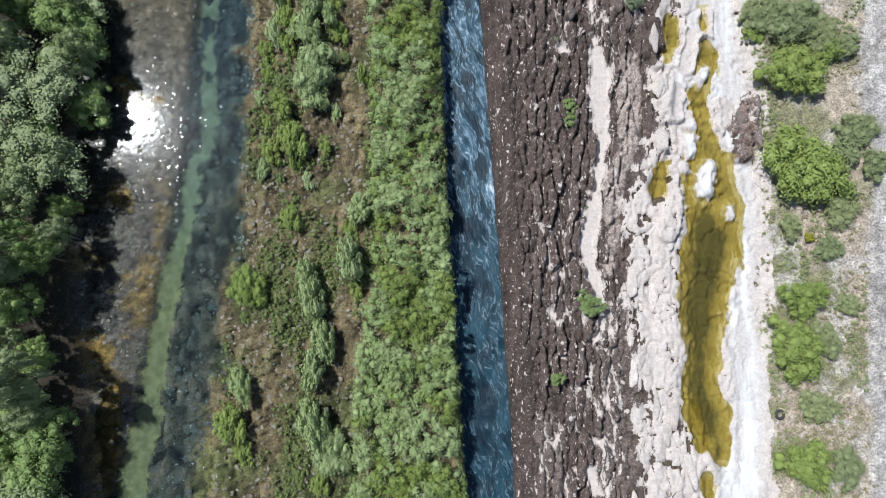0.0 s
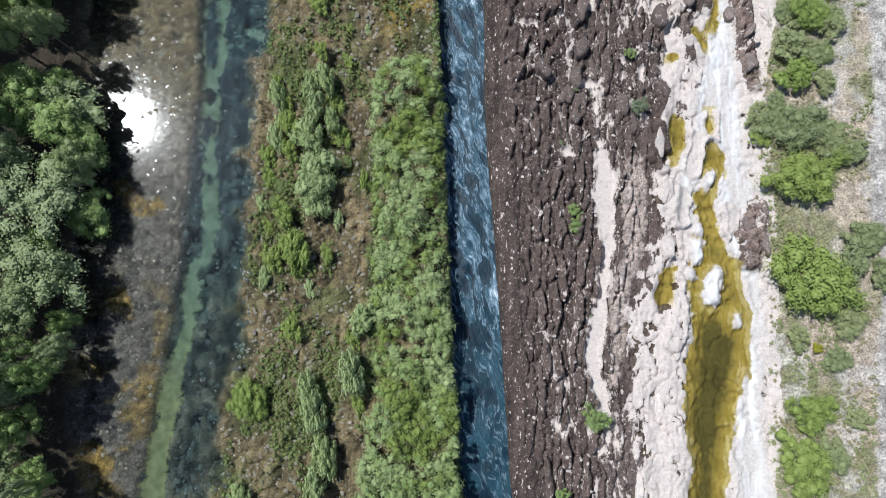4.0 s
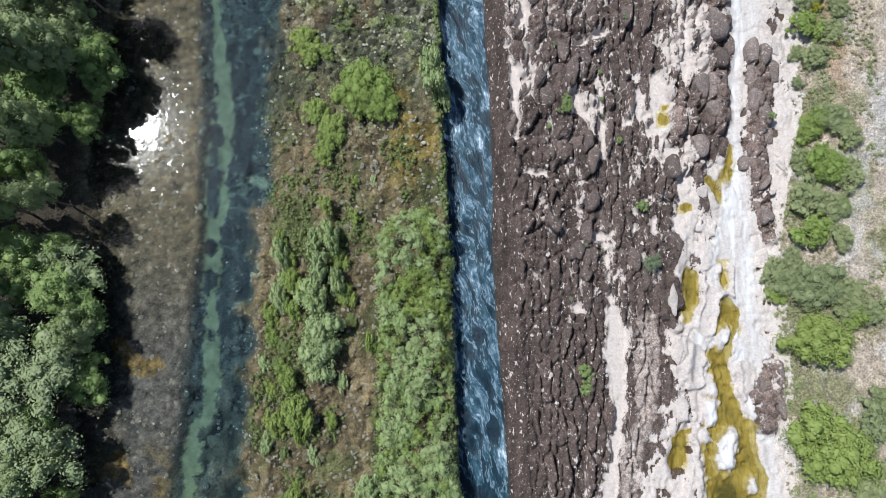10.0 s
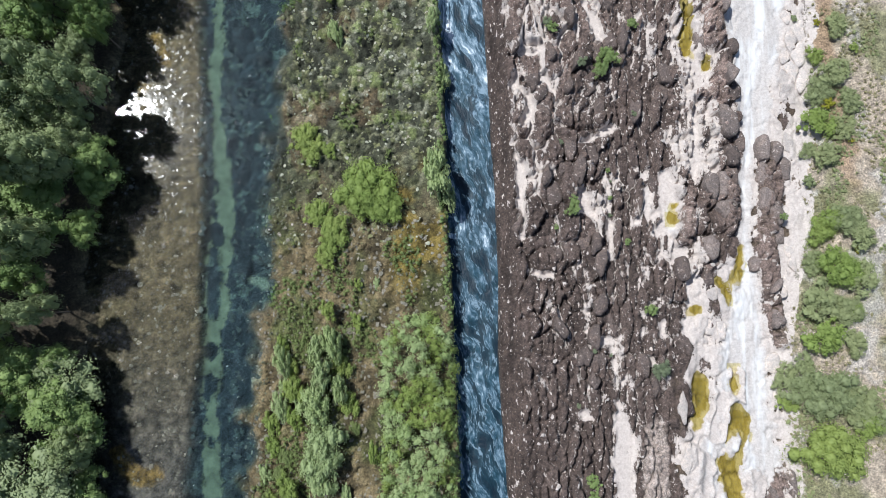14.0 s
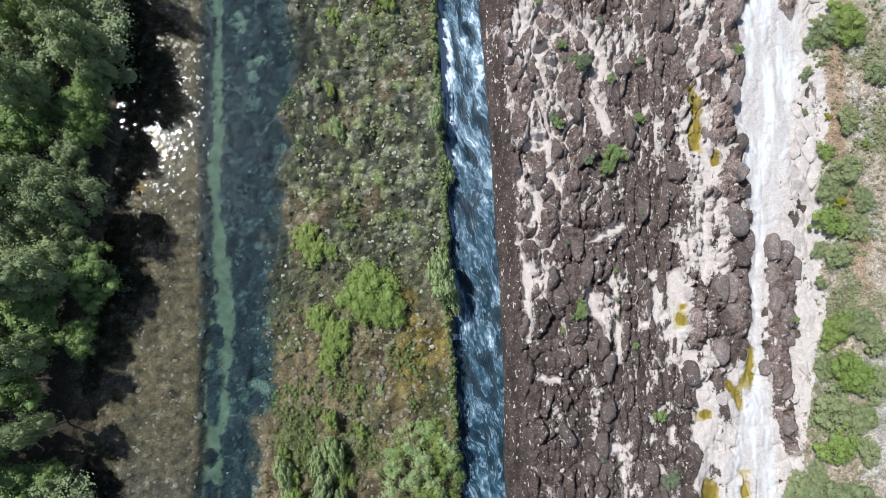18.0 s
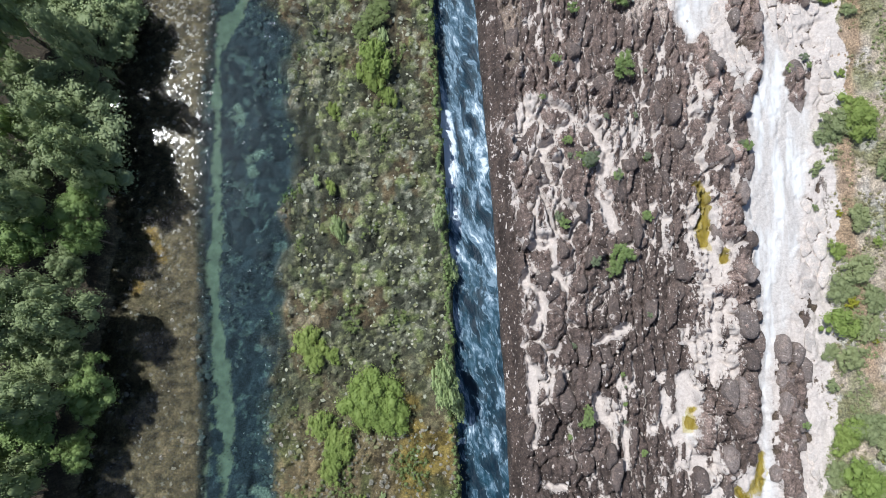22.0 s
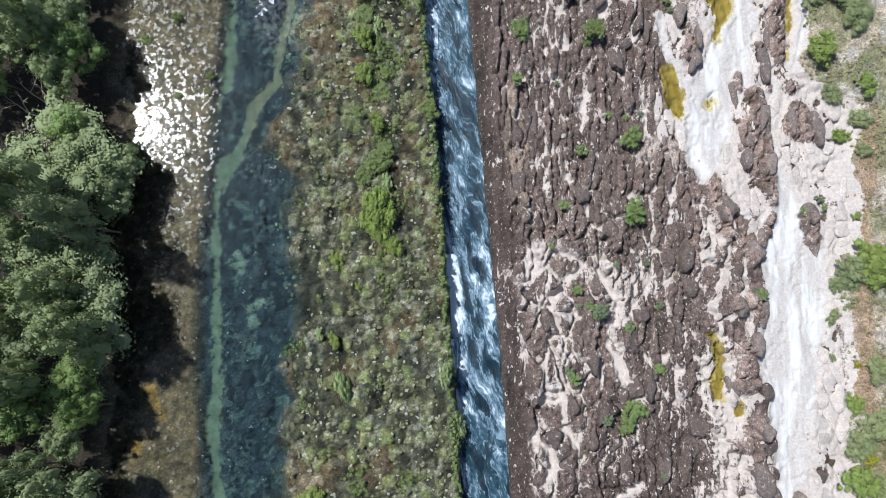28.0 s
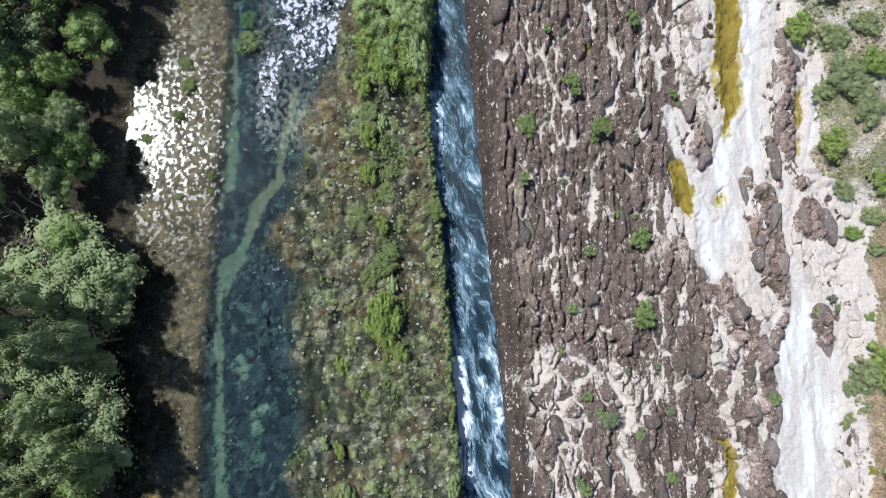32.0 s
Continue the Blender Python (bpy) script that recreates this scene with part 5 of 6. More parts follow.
for points in LAID["pools"]:
    p = np.array(points, float)
    p = np.vstack([p[0] + (p[0] - p[1]) * (0.1, 0.1, 0), p])
    o = np.argsort(p[:, 1])
    ya = np.arange(p[:, 1].min() - 0.6, p[:, 1].max() + 0.6, 0.5)
    mid, half = np.interp(ya, p[o, 1], p[o, 0]), np.interp(ya, p[o, 1], p[o, 2]) + 0.5
    level = float(np.median(survey(p[:, 0], p[:, 1])[0])) + 0.5
    ob, me, _, py = ribbon("pool_water", lambda y: mid - half, lambda y: mid + half, ya, min(level, -0.2), M_POOL, 6, "still golden-green pool water over algae")
    attribute(me, "riffle", np.full(len(py), 0.3))
    attribute(me, "depth", np.ones(len(py)))
    attribute(me, "froth_sheen", np.zeros(len(py)))


# small falls where the island spills into the canal
def cascade(y, wide, reach):
    edge = float(line(CANAL_LEFT, y))
    n, m_ = 14, 10
    u, v = np.meshgrid(np.linspace(0, 1, n), np.linspace(0, 1, m_))
    u, v = u.ravel(), v.ravel()
    x = edge - 0.7 + u * (reach + 0.7)
    yy = y + (v - 0.5) * wide * (1 + 0.5 * u)
    z = np.where(u < 0.35, -0.12, -0.12 - (CANAL_Z * -1 - 0.22) * step(0.3, 0.75, u)) + 0.12 * fbm(x, yy, 0.5, 811, 3)
    k = (np.arange(m_ - 1)[:, None] * n + np.arange(n - 1)[None, :]).ravel()
    me = mesh_from("cascade", np.c_[x, yy, z], np.stack([k, k + 1, k + n + 1, k + n], 1), M_RAPID)
    attribute(me, "foam_sheen", 0.75 + 0.5 * u)
    tagged(new("cascade", me), "white water spilling from the island into the canal", "waterfall", kind="structure")


cascade(61.0, 2.2, 1.0)
cascade(92.6, 1.6, 1.1)
cascade(38.2, 0.4, 0.7)


# ---- foliage ----
def leaves(rand, centres, radii, per, size, up=0.25, flat=1.0, fuzz=(0.62, 1.2)):
    """Diamond leaf sprays over the skins of lumps."""
    n = len(centres) * per
    which = np.repeat(np.arange(len(centres)), per)
    way = rand.normal(size=(n, 3))
    way[:, 2] = way[:, 2] + 0.45
    way /= np.linalg.norm(way, axis=1)[:, None]
    c = np.asarray(centres)[which] + way * (np.asarray(radii)[which] * rand.uniform(fuzz[0], fuzz[1], n))[:, None] * (1, 1, flat)
    nrm = way + rand.normal(size=(n, 3)) * 0.42 + (0, 0, up)
    nrm /= np.linalg.norm(nrm, axis=1)[:, None]
    t = np.cross(nrm, rand.normal(size=(n, 3)))
    t /= np.linalg.norm(t, axis=1)[:, None]
    b = np.cross(nrm, t)
    long = size * rand.uniform(0.7, 1.35, n)[:, None]
    wide = long * rand.uniform(0.38, 0.62, n)[:, None]
    v = np.stack([c - t * long, c - b * wide + nrm * 0.12 * long, c + t * long, c + b * wide - nrm * 0.05 * long], 1).reshape(-1, 3)
    return v, np.arange(4 * n).reshape(-1, 4)


def cores(rand, centres, radii, squash=0.9):
    """Low rounded hearts inside the lumps, so that a crown is not seen through."""
    seg, rows = 7, (-0.6, 0.15, 0.75)
    u = np.arange(seg) * 2 * math.pi / seg
    unit = np.array([(math.sqrt(1 - z * z) * math.cos(a + z), math.sqrt(1 - z * z) * math.sin(a + z), z) for z in rows for a in u] + [(0, 0, 1)])
    n = len(unit)
    c, r = np.asarray(centres), np.asarray(radii)
    v = c[:, None] + unit[None] * (r[:, None] * rand.uniform(0.75, 1.15, (len(c), n)))[:, :, None] * (1, 1, squash)
    i = np.arange(seg)
    quads = np.concatenate([np.stack([q * seg + i, q * seg + (i + 1) % seg, (q + 1) * seg + (i + 1) % seg, (q + 1) * seg + i], 1) for q in range(2)])
    tris = np.stack([2 * seg + i, 2 * seg + (i + 1) % seg, np.full(seg, 3 * seg)], 1)
    shift = (n * np.arange(len(c)))[:, None, None]
    return v.reshape(-1, 3), (quads[None] + shift).reshape(-1, 4), (tris[None] + shift).reshape(-1, 3)


def leafy(name, rand, centres, radii, per, size, mat, up=0.25, flat=1.0, fuzz=(0.62, 1.2), heart=0.6):
    v, f = leaves(rand, centres, radii, per, size, up, flat, fuzz)
    cv, c4, c3 = cores(rand, centres, np.asarray(radii) * heart)
    return mesh_from(name, np.vstack([v, cv]), [np.vstack([f, c4 + len(v)]), c3 + len(v)], mat, smooth=False)


def limb(a, b, ra, rb, sides=6):
    a, b = Vector(a), Vector(b)
    q = (b - a).to_track_quat("Z", "Y")
    ring = [Vector((math.cos(2 * math.pi * k / sides), math.sin(2 * math.pi * k / sides), 0)) for k in range(sides)]
    v = [a + q @ (r * ra) for r in ring] + [b + q @ (r * rb) for r in ring]
    return [tuple(p) for p in v], [(k, (k + 1) % sides, sides + (k + 1) % sides, sides + k) for k in range(sides)]


def limbs(pieces):
    verts, faces = [], []
    for piece in pieces:
        v, f = limb(*piece)
        faces += [tuple(i + len(verts) for i in q) for q in f]
        verts += v
    return np.array(verts), np.array(faces)


def plant(name, seed, crown_r, tall, lumps, per, size, mat, label, category, group, spread=1.0):
    """A tree or shrub of crown radius crown_r: stems and a crown of leafy lumps. Returns the base Empty, out of the way until copied."""
    rand = np.random.default_rng(seed)
    base = new(name)
    centres, radii, pieces = [], [], []
    trunk_h = tall * 0.38
    top = (rand.uniform(-0.2, 0.2) * crown_r, rand.uniform(-0.2, 0.2) * crown_r, trunk_h)
    pieces.append(((0, 0, -0.4), top, 0.055 * crown_r + 0.02, 0.035 * crown_r + 0.012))
    for k in range(lumps):
        ang = k * 2.39996 + rand.uniform(-0.4, 0.4)
        rad = crown_r * 0.82 * math.sqrt((k + 0.5) / lumps) * rand.uniform(0.8, 1.12) * (1 + 0.22 * math.sin(2 * ang + seed) + 0.16 * math.sin(3 * ang + 2 * seed)) * spread
        dome = math.sqrt(max(0.0, 1 - (rad / (crown_r * 1.05)) ** 2))
        z = tall * (0.42 + 0.42 * dome * rand.uniform(0.1, 1.25))
        r = crown_r * rand.uniform(0.13, 0.36)
        p = (rad * math.cos(ang), rad * math.sin(ang), max(z, r * 0.6))
        centres.append(p), radii.append(r)
        if k % 4 == 0:
            pieces.append((top, p, 0.028 * crown_r + 0.008, 0.008))
    v, f = limbs(pieces)
    part("trunk", mesh_from("trunk", v, f, M_BARK), base)
    part("crown", leafy("crown", rand, centres, radii, per, size, mat), base)
    return tagged(base, label, category, group)


def placed(proto, used, x, y, scale, turn, lift=0.0, tall=1.0):
    m = Matrix.Translation((x, y, height(x, y) + lift)) @ Matrix.Rotation(turn, 4, "Z") @ Matrix.Diagonal((scale, scale, scale * tall, 1))
    if proto in used:
        return copy_thing(proto, m)
    used.add(proto)
    proto.matrix_basis = m
    return proto


USED = set()
TREE_KINDS = [plant("tree", 100 + k, 3.0, 6.4, 54, 98, 0.104, M_WILLOW if k % 3 else M_TREE,
                    "tall grey-green willow with a lumpy crown on the river bank" if k % 3 else "tall dark green leafy tree on the river bank", "tree", "trees along the river") for k in range(6)]
standing = [(*t, 0) for t in GREEN_TREES] + [(*t, 1) for t in WILLOWS]
for k, (x, y, r, edge, willow) in enumerate(standing):
    kind = TREE_KINDS[(1, 2, 4, 5)[k % 4] if willow else (0, 3, 0, 3, 4)[k % 5]]
    placed(kind, USED, x, y, r / 3.05, k * 1.7, 0, (edge / 0.56 / 6.4) * 3.05 / r)
back = np.random.default_rng(5)
stood = np.array([(x, y) for x, y, *_ in standing] + [(-38.4, 83.6), (-37.0, 84.6), (-36.2, 82.6), (-38.0, 81.8)])
k = 0
for y in np.arange(-31, 115, 2.5):
    for depth, apart, tall in ((2.0, 1.9, 1.08), (4.6, 2.2, 1.15), (7.6, 2.6, 1.3), (11.0, 2.8, 1.35)):
        px_, py_ = line(CROWN_EDGE, y) - depth + back.uniform(-0.4, 0.4), y + back.uniform(-0.9, 0.9)
        if np.hypot(stood[:, 0] - px_, stood[:, 1] - py_).min() > apart:
            size = back.uniform(0.72, 0.95)
            if 9 < py_ < 28 and depth < 5:
                tall = 0.62 * tall
            placed(TREE_KINDS[k % 6], USED, px_, py_, size, k * 2.1, 0, tall * back.uniform(0.9, 1.1) / size)
            stood = np.vstack([stood, (px_, py_)])
        k += 1

SHRUBS = {}
SHRUB_LOOK = {"bright": (M_BRIGHT, "bright green leafy"), "dull": (M_DULL, "dull grey-green"), "yellow": (M_YELLOW, "yellow-green leafy"), "reed": (M_REED, "pale green willowy"), "herb": (M_REED2, "mid-green leafy"), "leafy": (M_ROCK_LEAF, "fresh green leafy"), "grey": (M_GREY_LEAF, "dusty grey-green")}
SHRUB_SIZE = {"large": (2.8, 2.6, 60, 95, 0.1), "middle": (1.5, 1.7, 32, 60, 0.095), "small": (0.75, 0.9, 16, 36, 0.09)}


def shrub(key, size, k):
    """The first shrub of a look, size and variant, made when it is first wanted."""
    if (key, size, k) not in SHRUBS:
        mat, word = SHRUB_LOOK[key]
        radius, tall, lumps, per, leaf = SHRUB_SIZE[size]
        SHRUBS[key, size, k] = plant("shrub", 300 + 10 * len(key) + k, radius, tall, lumps, per, leaf, mat, f"{word} {size} shrub on stony ground", "shrub", f"{word} shrubs")
    return SHRUBS[key, size, k]


def shrubs(places, key, tall=1.0, wide=1.0, more=1.0, lift=0.0):
    for k, (x, y, r) in enumerate(places):
        r = r * more
        size, full = ("large", 2.8) if r > 2.0 else ("middle", 1.5) if r > 0.95 else ("small", 0.75)
        ob = placed(shrub(key, size, k % 3 if size != "large" else k % 2), USED, x, y, r / full / 1.15, k * 1.3 if wide == 1 else 0.1 * (k % 3), lift, tall)
        if wide != 1:
            ob.matrix_basis = ob.matrix_basis @ Matrix.Diagonal((wide, 1.2 / wide ** 0.5, 1, 1))


shrubs(BRIGHT, "bright", 0.9, 1.0, 1.15)
shrubs(DULL, "dull", 0.8, 1.0, 1.35)
shrubs(YELLOW, "yellow")
shrubs(ROCK_PLANTS, "leafy", 0.9, 1.0, 1.85, 0.2)
shrubs([p for p in ISLAND_PALE if p[1] < 70], "reed", 1.3, 0.85, 1.2)
shrubs([p for p in ISLAND_PALE if p[1] > 70], "herb", 0.6, 1.0, 1.0)
shrubs([p for p in ISLAND_BRIGHT if not 35 < p[1] < 48], "bright", 1.1, 0.85, 1.38)
shrubs([p for p in ISLAND_BRIGHT if 35 < p[1] < 48], "bright", 0.9, 0.95, 1.75)
shrubs(RIVER_ISLET, "herb", 0.8, 1.0, 1.2)
shrubs(ISLAND_MORE[0::3], "bright", 1.15, 0.85, 1.15)
shrubs(ISLAND_MORE[1::3], "reed", 0.9, 0.85, 1.05)
shrubs(ISLAND_MORE[2::3], "herb", 1.1, 0.85, 1.15)
shrubs(BANK_THICK[0::4] + BANK_THICK[1::4] + BANK_THICK[2::4], "dull", 0.85, 1.0, 1.12)
shrubs(BANK_THICK[3::4], "bright", 0.85, 1.0, 1.12)
shrubs(BANK_MORE[0::3], "bright", 0.8, 1.0, 1.1)
shrubs(BANK_MORE[1::3] + BANK_MORE[2::3], "dull", 0.75, 1.0, 1.15)
shrubs(ROCK_HERBS[0::2], "grey", 0.8, 1.0, 1.45, 0.2)
shrubs(ROCK_HERBS[1::2], "leafy", 0.8, 1.0, 1.35, 0.2)
shrubs(ROCK_DARK, "herb", 1.0, 1.0, 1.4, 0.2)
shrubs([(16.6, 5.4, 0.4), (16.0, 4.1, 0.4), (13.9, 22.1, 0.33)], "grey", 0.75, 1.0, 1.2)



def growth(name, x, y, r, lift, per, leaf, mat, label, category, heart=0.5, fuzz=(0.4, 1.4)):
    """Uncountable low growth: leafy lumps in one mesh."""
    rand = np.random.default_rng(len(x))
    z = survey(x, y)[0] + lift
    ob = new(name, leafy(name, rand, np.c_[x, y, z], r, per, leaf, mat, 0.3, 0.85, fuzz, heart))
    return tagged(ob, label, category, kind="stuff")


def scatter(x0, x1, y0, y1, gap, jitter=0.5):
    x, y = np.meshgrid(np.arange(x0, x1, gap), np.arange(y0, y1, gap))
    x, y = x.ravel(), y.ravel()
    return x + rng.uniform(-jitter, jitter, x.size) * gap, y + rng.uniform(-jitter, jitter, x.size) * gap


# thicket along the canal
x, y = scatter(-9, 6, -34, 118, 0.5, 0.6)
field = stroke_field("hedge", x, y)
ok = (field + 1.2 * fbm(x, y, 1.8, 401, 3) > 0.0) & (x < line(CANAL_LEFT, y) - 0.15) & (fbm(x, y, 1.3, 405, 3) > -0.33)
x, y, field = x[ok], y[ok], field[ok]
clump, _, clump_tone = cells(x, y, 2.8, 415, 1.3, 0.6)
lift = -0.2 + 2.5 * step(-0.3, 0.8, field) * (0.12 + 0.88 * clump) * (0.8 + 0.7 * clump_tone + 0.7 * fbm(x, y, 1.6, 411, 3)) + rng.uniform(-0.2, 0.25, x.size)
ok = (clump > 0.42) | (rng.uniform(size=x.size) < 0.18)
x, y, lift, clump_tone = x[ok], y[ok], lift[ok], clump_tone[ok]
shade = clump_tone + 0.9 * fbm(x, y, 1.6, 417, 3) + rng.uniform(-0.15, 0.15, x.size)
for mat, lo, hi, text in ((M_REED, 0.12, 9, "dense pale green thicket of reeds and willow shoots"), (M_DULL2, -0.22, 0.12, "dense green thicket along the canal wall"), (M_BRIGHT, -9, -0.22, "bright green leafy growth in the canal thicket")):
    ok = (shade >= lo) & (shade < hi)
    growth("thicket", x[ok], y[ok], rng.uniform(0.25, 0.72, ok.sum()), lift[ok], 90, 0.085, mat, text, "thicket", 0.5, (0.45, 1.35))

# low growth along the canal's brink
y = np.arange(-34, 118, 0.28)
x = line(CANAL_LEFT, y) - rng.uniform(0.0, 0.75, y.size)
growth("brink_grass", x, y, rng.uniform(0.18, 0.42, y.size), 0.35, 34, 0.065, M_ROCK_LEAF, "green grass along the brink of the canal", "grass")

# herbs and moss on the island
x, y = scatter(-22, 3, -34, 118, 0.42)
veg = fbm(x, y, 2.0, 421, 4, 1.8) + 0.22 * np.exp(-((x + 11.0 + 0.02 * y) / 3.0) ** 2) * step(52, 44, y) - 0.14 * step(44, 54, y) + 0.3 * np.exp(-((x + 5.6) / 2.6) ** 2) * step(76, 84, y)
ok = (x > line(ISLAND_LEFT, y) + 0.4) & (x < line(CANAL_LEFT, y) - 0.3)
tall = ok & (veg > 0.22)
growth("herbs", x[tall], y[tall], rng.uniform(0.16, 0.4, tall.sum()), 0.15, 34, 0.065, M_REED2, "green herbs and young shoots among the stones", "herbs")
low = ok & (veg <= 0.22) & (veg > 0.0) & (rng.uniform(size=x.size) < 0.45)
growth("moss", x[low], y[low], rng.uniform(0.1, 0.25, low.sum()), 0.0, 12, 0.07, M_MOSS, "olive moss and dry stalks on wet stones", "moss")

# green undergrowth between the shrubs of the bank
x, y = scatter(30, 50, -34, 118, 0.5)
veg = fbm(x, y, 2.6, 433, 4, 1.3)
ok = (x > line(BANK_RIGHT, y) + 0.2) & (veg > 0.16) & (np.abs(x - line(TRACK, y) - 1.2) > 1.9)
growth("bank_herbs", x[ok], y[ok], rng.uniform(0.15, 0.4, ok.sum()), 0.08, 30, 0.07, M_DULL, "grey-green herbs between shrubs on dry ground", "herbs")

# dry grass on the scrub bank
x, y = scatter(31, 50, -34, 118, 0.55)
veg = fbm(x, y, 2.4, 431, 4)
ok = (x > line(BANK_RIGHT, y) + 0.3) & (veg > 0.02) & (np.abs(x - line(TRACK, y) - 1.2) > 1.8)
growth("dry_grass", x[ok], y[ok], rng.uniform(0.12, 0.34, ok.sum()), 0.05, 14, 0.075, M_DRY, "dry grass tufts on the stony bank", "grass")


# ---- bare wood ----
def bare(name, seed, x, y, size, tall, label, flat=False):
    """A leafless, forking shrub or a fallen branch."""
    rand = np.random.default_rng(seed)
    pieces = []

    def fork(a, way, long, thick, depth):
        b = a + way * long
        pieces.append((tuple(a), tuple(b), thick, thick * 0.6, 5))
        if depth:
            for _ in range(3 if depth > 1 else 2):
                turn = way + Vector(rand.normal(size=3)) * 0.55
                turn.z = turn.z * (0.15 if flat else 1.0)
                fork(b, turn.normalized(), long * rand.uniform(0.55, 0.8), thick * 0.6, depth - 1)

    for k in range(2 if flat else 5):
        ang = k * 2.4 + seed
        way = Vector((math.cos(ang), math.sin(ang), 0.05 if flat else 0.9)).normalized()
        fork(Vector((0, 0, 0.05)), way, size * 0.42, 0.02 + 0.025 * size, 3)
    base = new(name)
    v, f = limbs(pieces)
    v[:, 2] *= tall
    part("branches", mesh_from("branches", v, f, M_DEADWOOD), base)
    base.matrix_basis = pose(x, y, height(x, y))
    tagged(base, label, "dead wood")


bare("bare_tree", 3, -37.4, 83.2, 4.2, 1.25, "leafless grey-brown tree among green willows")
bare("dead_shrub", 5, -7.2, 28.8, 1.0, 0.8, "dry leafless shrub on island stones")
bare("dead_branch", 8, 19.2, 41.9, 1.3, 0.5, "bleached fallen branch lying on dark rock", True)
bare("dead_branch", 9, -30.2, 25.5, 1.2, 0.6, "pale driftwood at the water's edge", True)
bare("dead_branch", 12, -7.4, -3.0, 1.0, 0.5, "short pale dead branch on mossy stones", True)
bare("dead_branch", 15, 28.7, 33.6, 0.9, 0.5, "dead branch lying across a golden pool", True)


# ---- a lone tyre on the right bank ----
def tyre(x, y):
    base = new("tyre")
    seg, prof = 28, [(0.27, 0.02), (0.27, 0.22), (0.34, 0.27), (0.44, 0.25), (0.49, 0.19), (0.49, 0.07), (0.44, 0.01), (0.34, 0.0)]
    v = [(r * math.cos(2 * math.pi * k / seg), r * math.sin(2 * math.pi * k / seg), z) for k in range(seg) for r, z in prof]
    n = len(prof)
    f = [(k * n + j, ((k + 1) % seg) * n + j, ((k + 1) % seg) * n + (j + 1) % n, k * n + (j + 1) % n) for k in range(seg) for j in range(n)]
    m, nn, ll, bsdf = material("rubber")
    ll.new(mixer(nn, ll, noise_of(nn, ll, 9), (0.018, 0.017, 0.016), (0.06, 0.055, 0.05)), bsdf.inputs["Base Color"])
    bsdf.inputs["Roughness"].default_value = 0.8
    part("tread", mesh_from("tread", v, np.array(f), m), base)
    base.matrix_basis = pose(x, y, height(x, y) - 0.02, 4, 3, 20)
    tagged(base, "worn black rubber truck tyre lying on dry ground", "tyre")


tyre(33.8, -14.0)


# ---- rocks: rounded blocks split by joints ----
def rock_seeds():
    pts = []
    rand = np.random.default_rng(23)
    for y in np.arange(-34, 118, 1.55):
        for x in np.arange(6, 42, 1.2 if y > 24 else 0.95):
            if rand.uniform() < 0.8:
                pts.append((x + rand.uniform(-0.55, 0.55), y + rand.uniform(-0.8, 0.8)))
    return np.array(pts)


seeds = rock_seeds()
s_out = stroke_field("outcrops", seeds[:, 0], seeds[:, 1])
s_pale = np.maximum(stroke_field("pale", seeds[:, 0], seeds[:, 1]), stroke_field("white", seeds[:, 0], seeds[:, 1]))
s_pool = stroke_field("pools", seeds[:, 0], seeds[:, 1])
s_e7, s_e8 = line(DARK_EDGE, seeds[:, 1]), line(BANK_RIGHT, seeds[:, 1])
cover = fbm(seeds[:, 0], seeds[:, 1], 4.0, 145, 3, 2.0) * -1
knobs = np.random.default_rng(31).uniform(size=len(seeds))
s_fill = stroke_field("sandy", seeds[:, 0], seeds[:, 1])
s_strata = np.maximum(seeds[:, 1] - 75, 2.6 - np.abs(seeds[:, 0] - np.interp(seeds[:, 1], (24, 50, 72), (19.0, 20.5, 20.5))))
in_rock = (seeds[:, 0] > line(SHELF_EDGE, seeds[:, 1]) + 0.2) & (seeds[:, 0] < s_e7 + 0.8)
keep = ((in_rock & (s_pale < 0.0) & (cover > -0.2) & (seeds[:, 1] > 24) & (knobs > np.where(s_fill > 0, 0.78, 0.62) + 0.18 * (s_strata > 0))) | (s_out > -0.1) & (knobs > 0.5)) & (s_pool < -0.6)
slab = ~keep & (seeds[:, 0] > s_e7 + 0.3) & (seeds[:, 0] < s_e8) & (s_pool < -0.55) & (stroke_field("white", seeds[:, 0], seeds[:, 1]) < -0.1) & (cover > -0.25) & (knobs > 0.45)
keep |= slab
ANIS = np.where((seeds[:, 1] < 24) | (s_strata > 0), 2.6, 1.7)


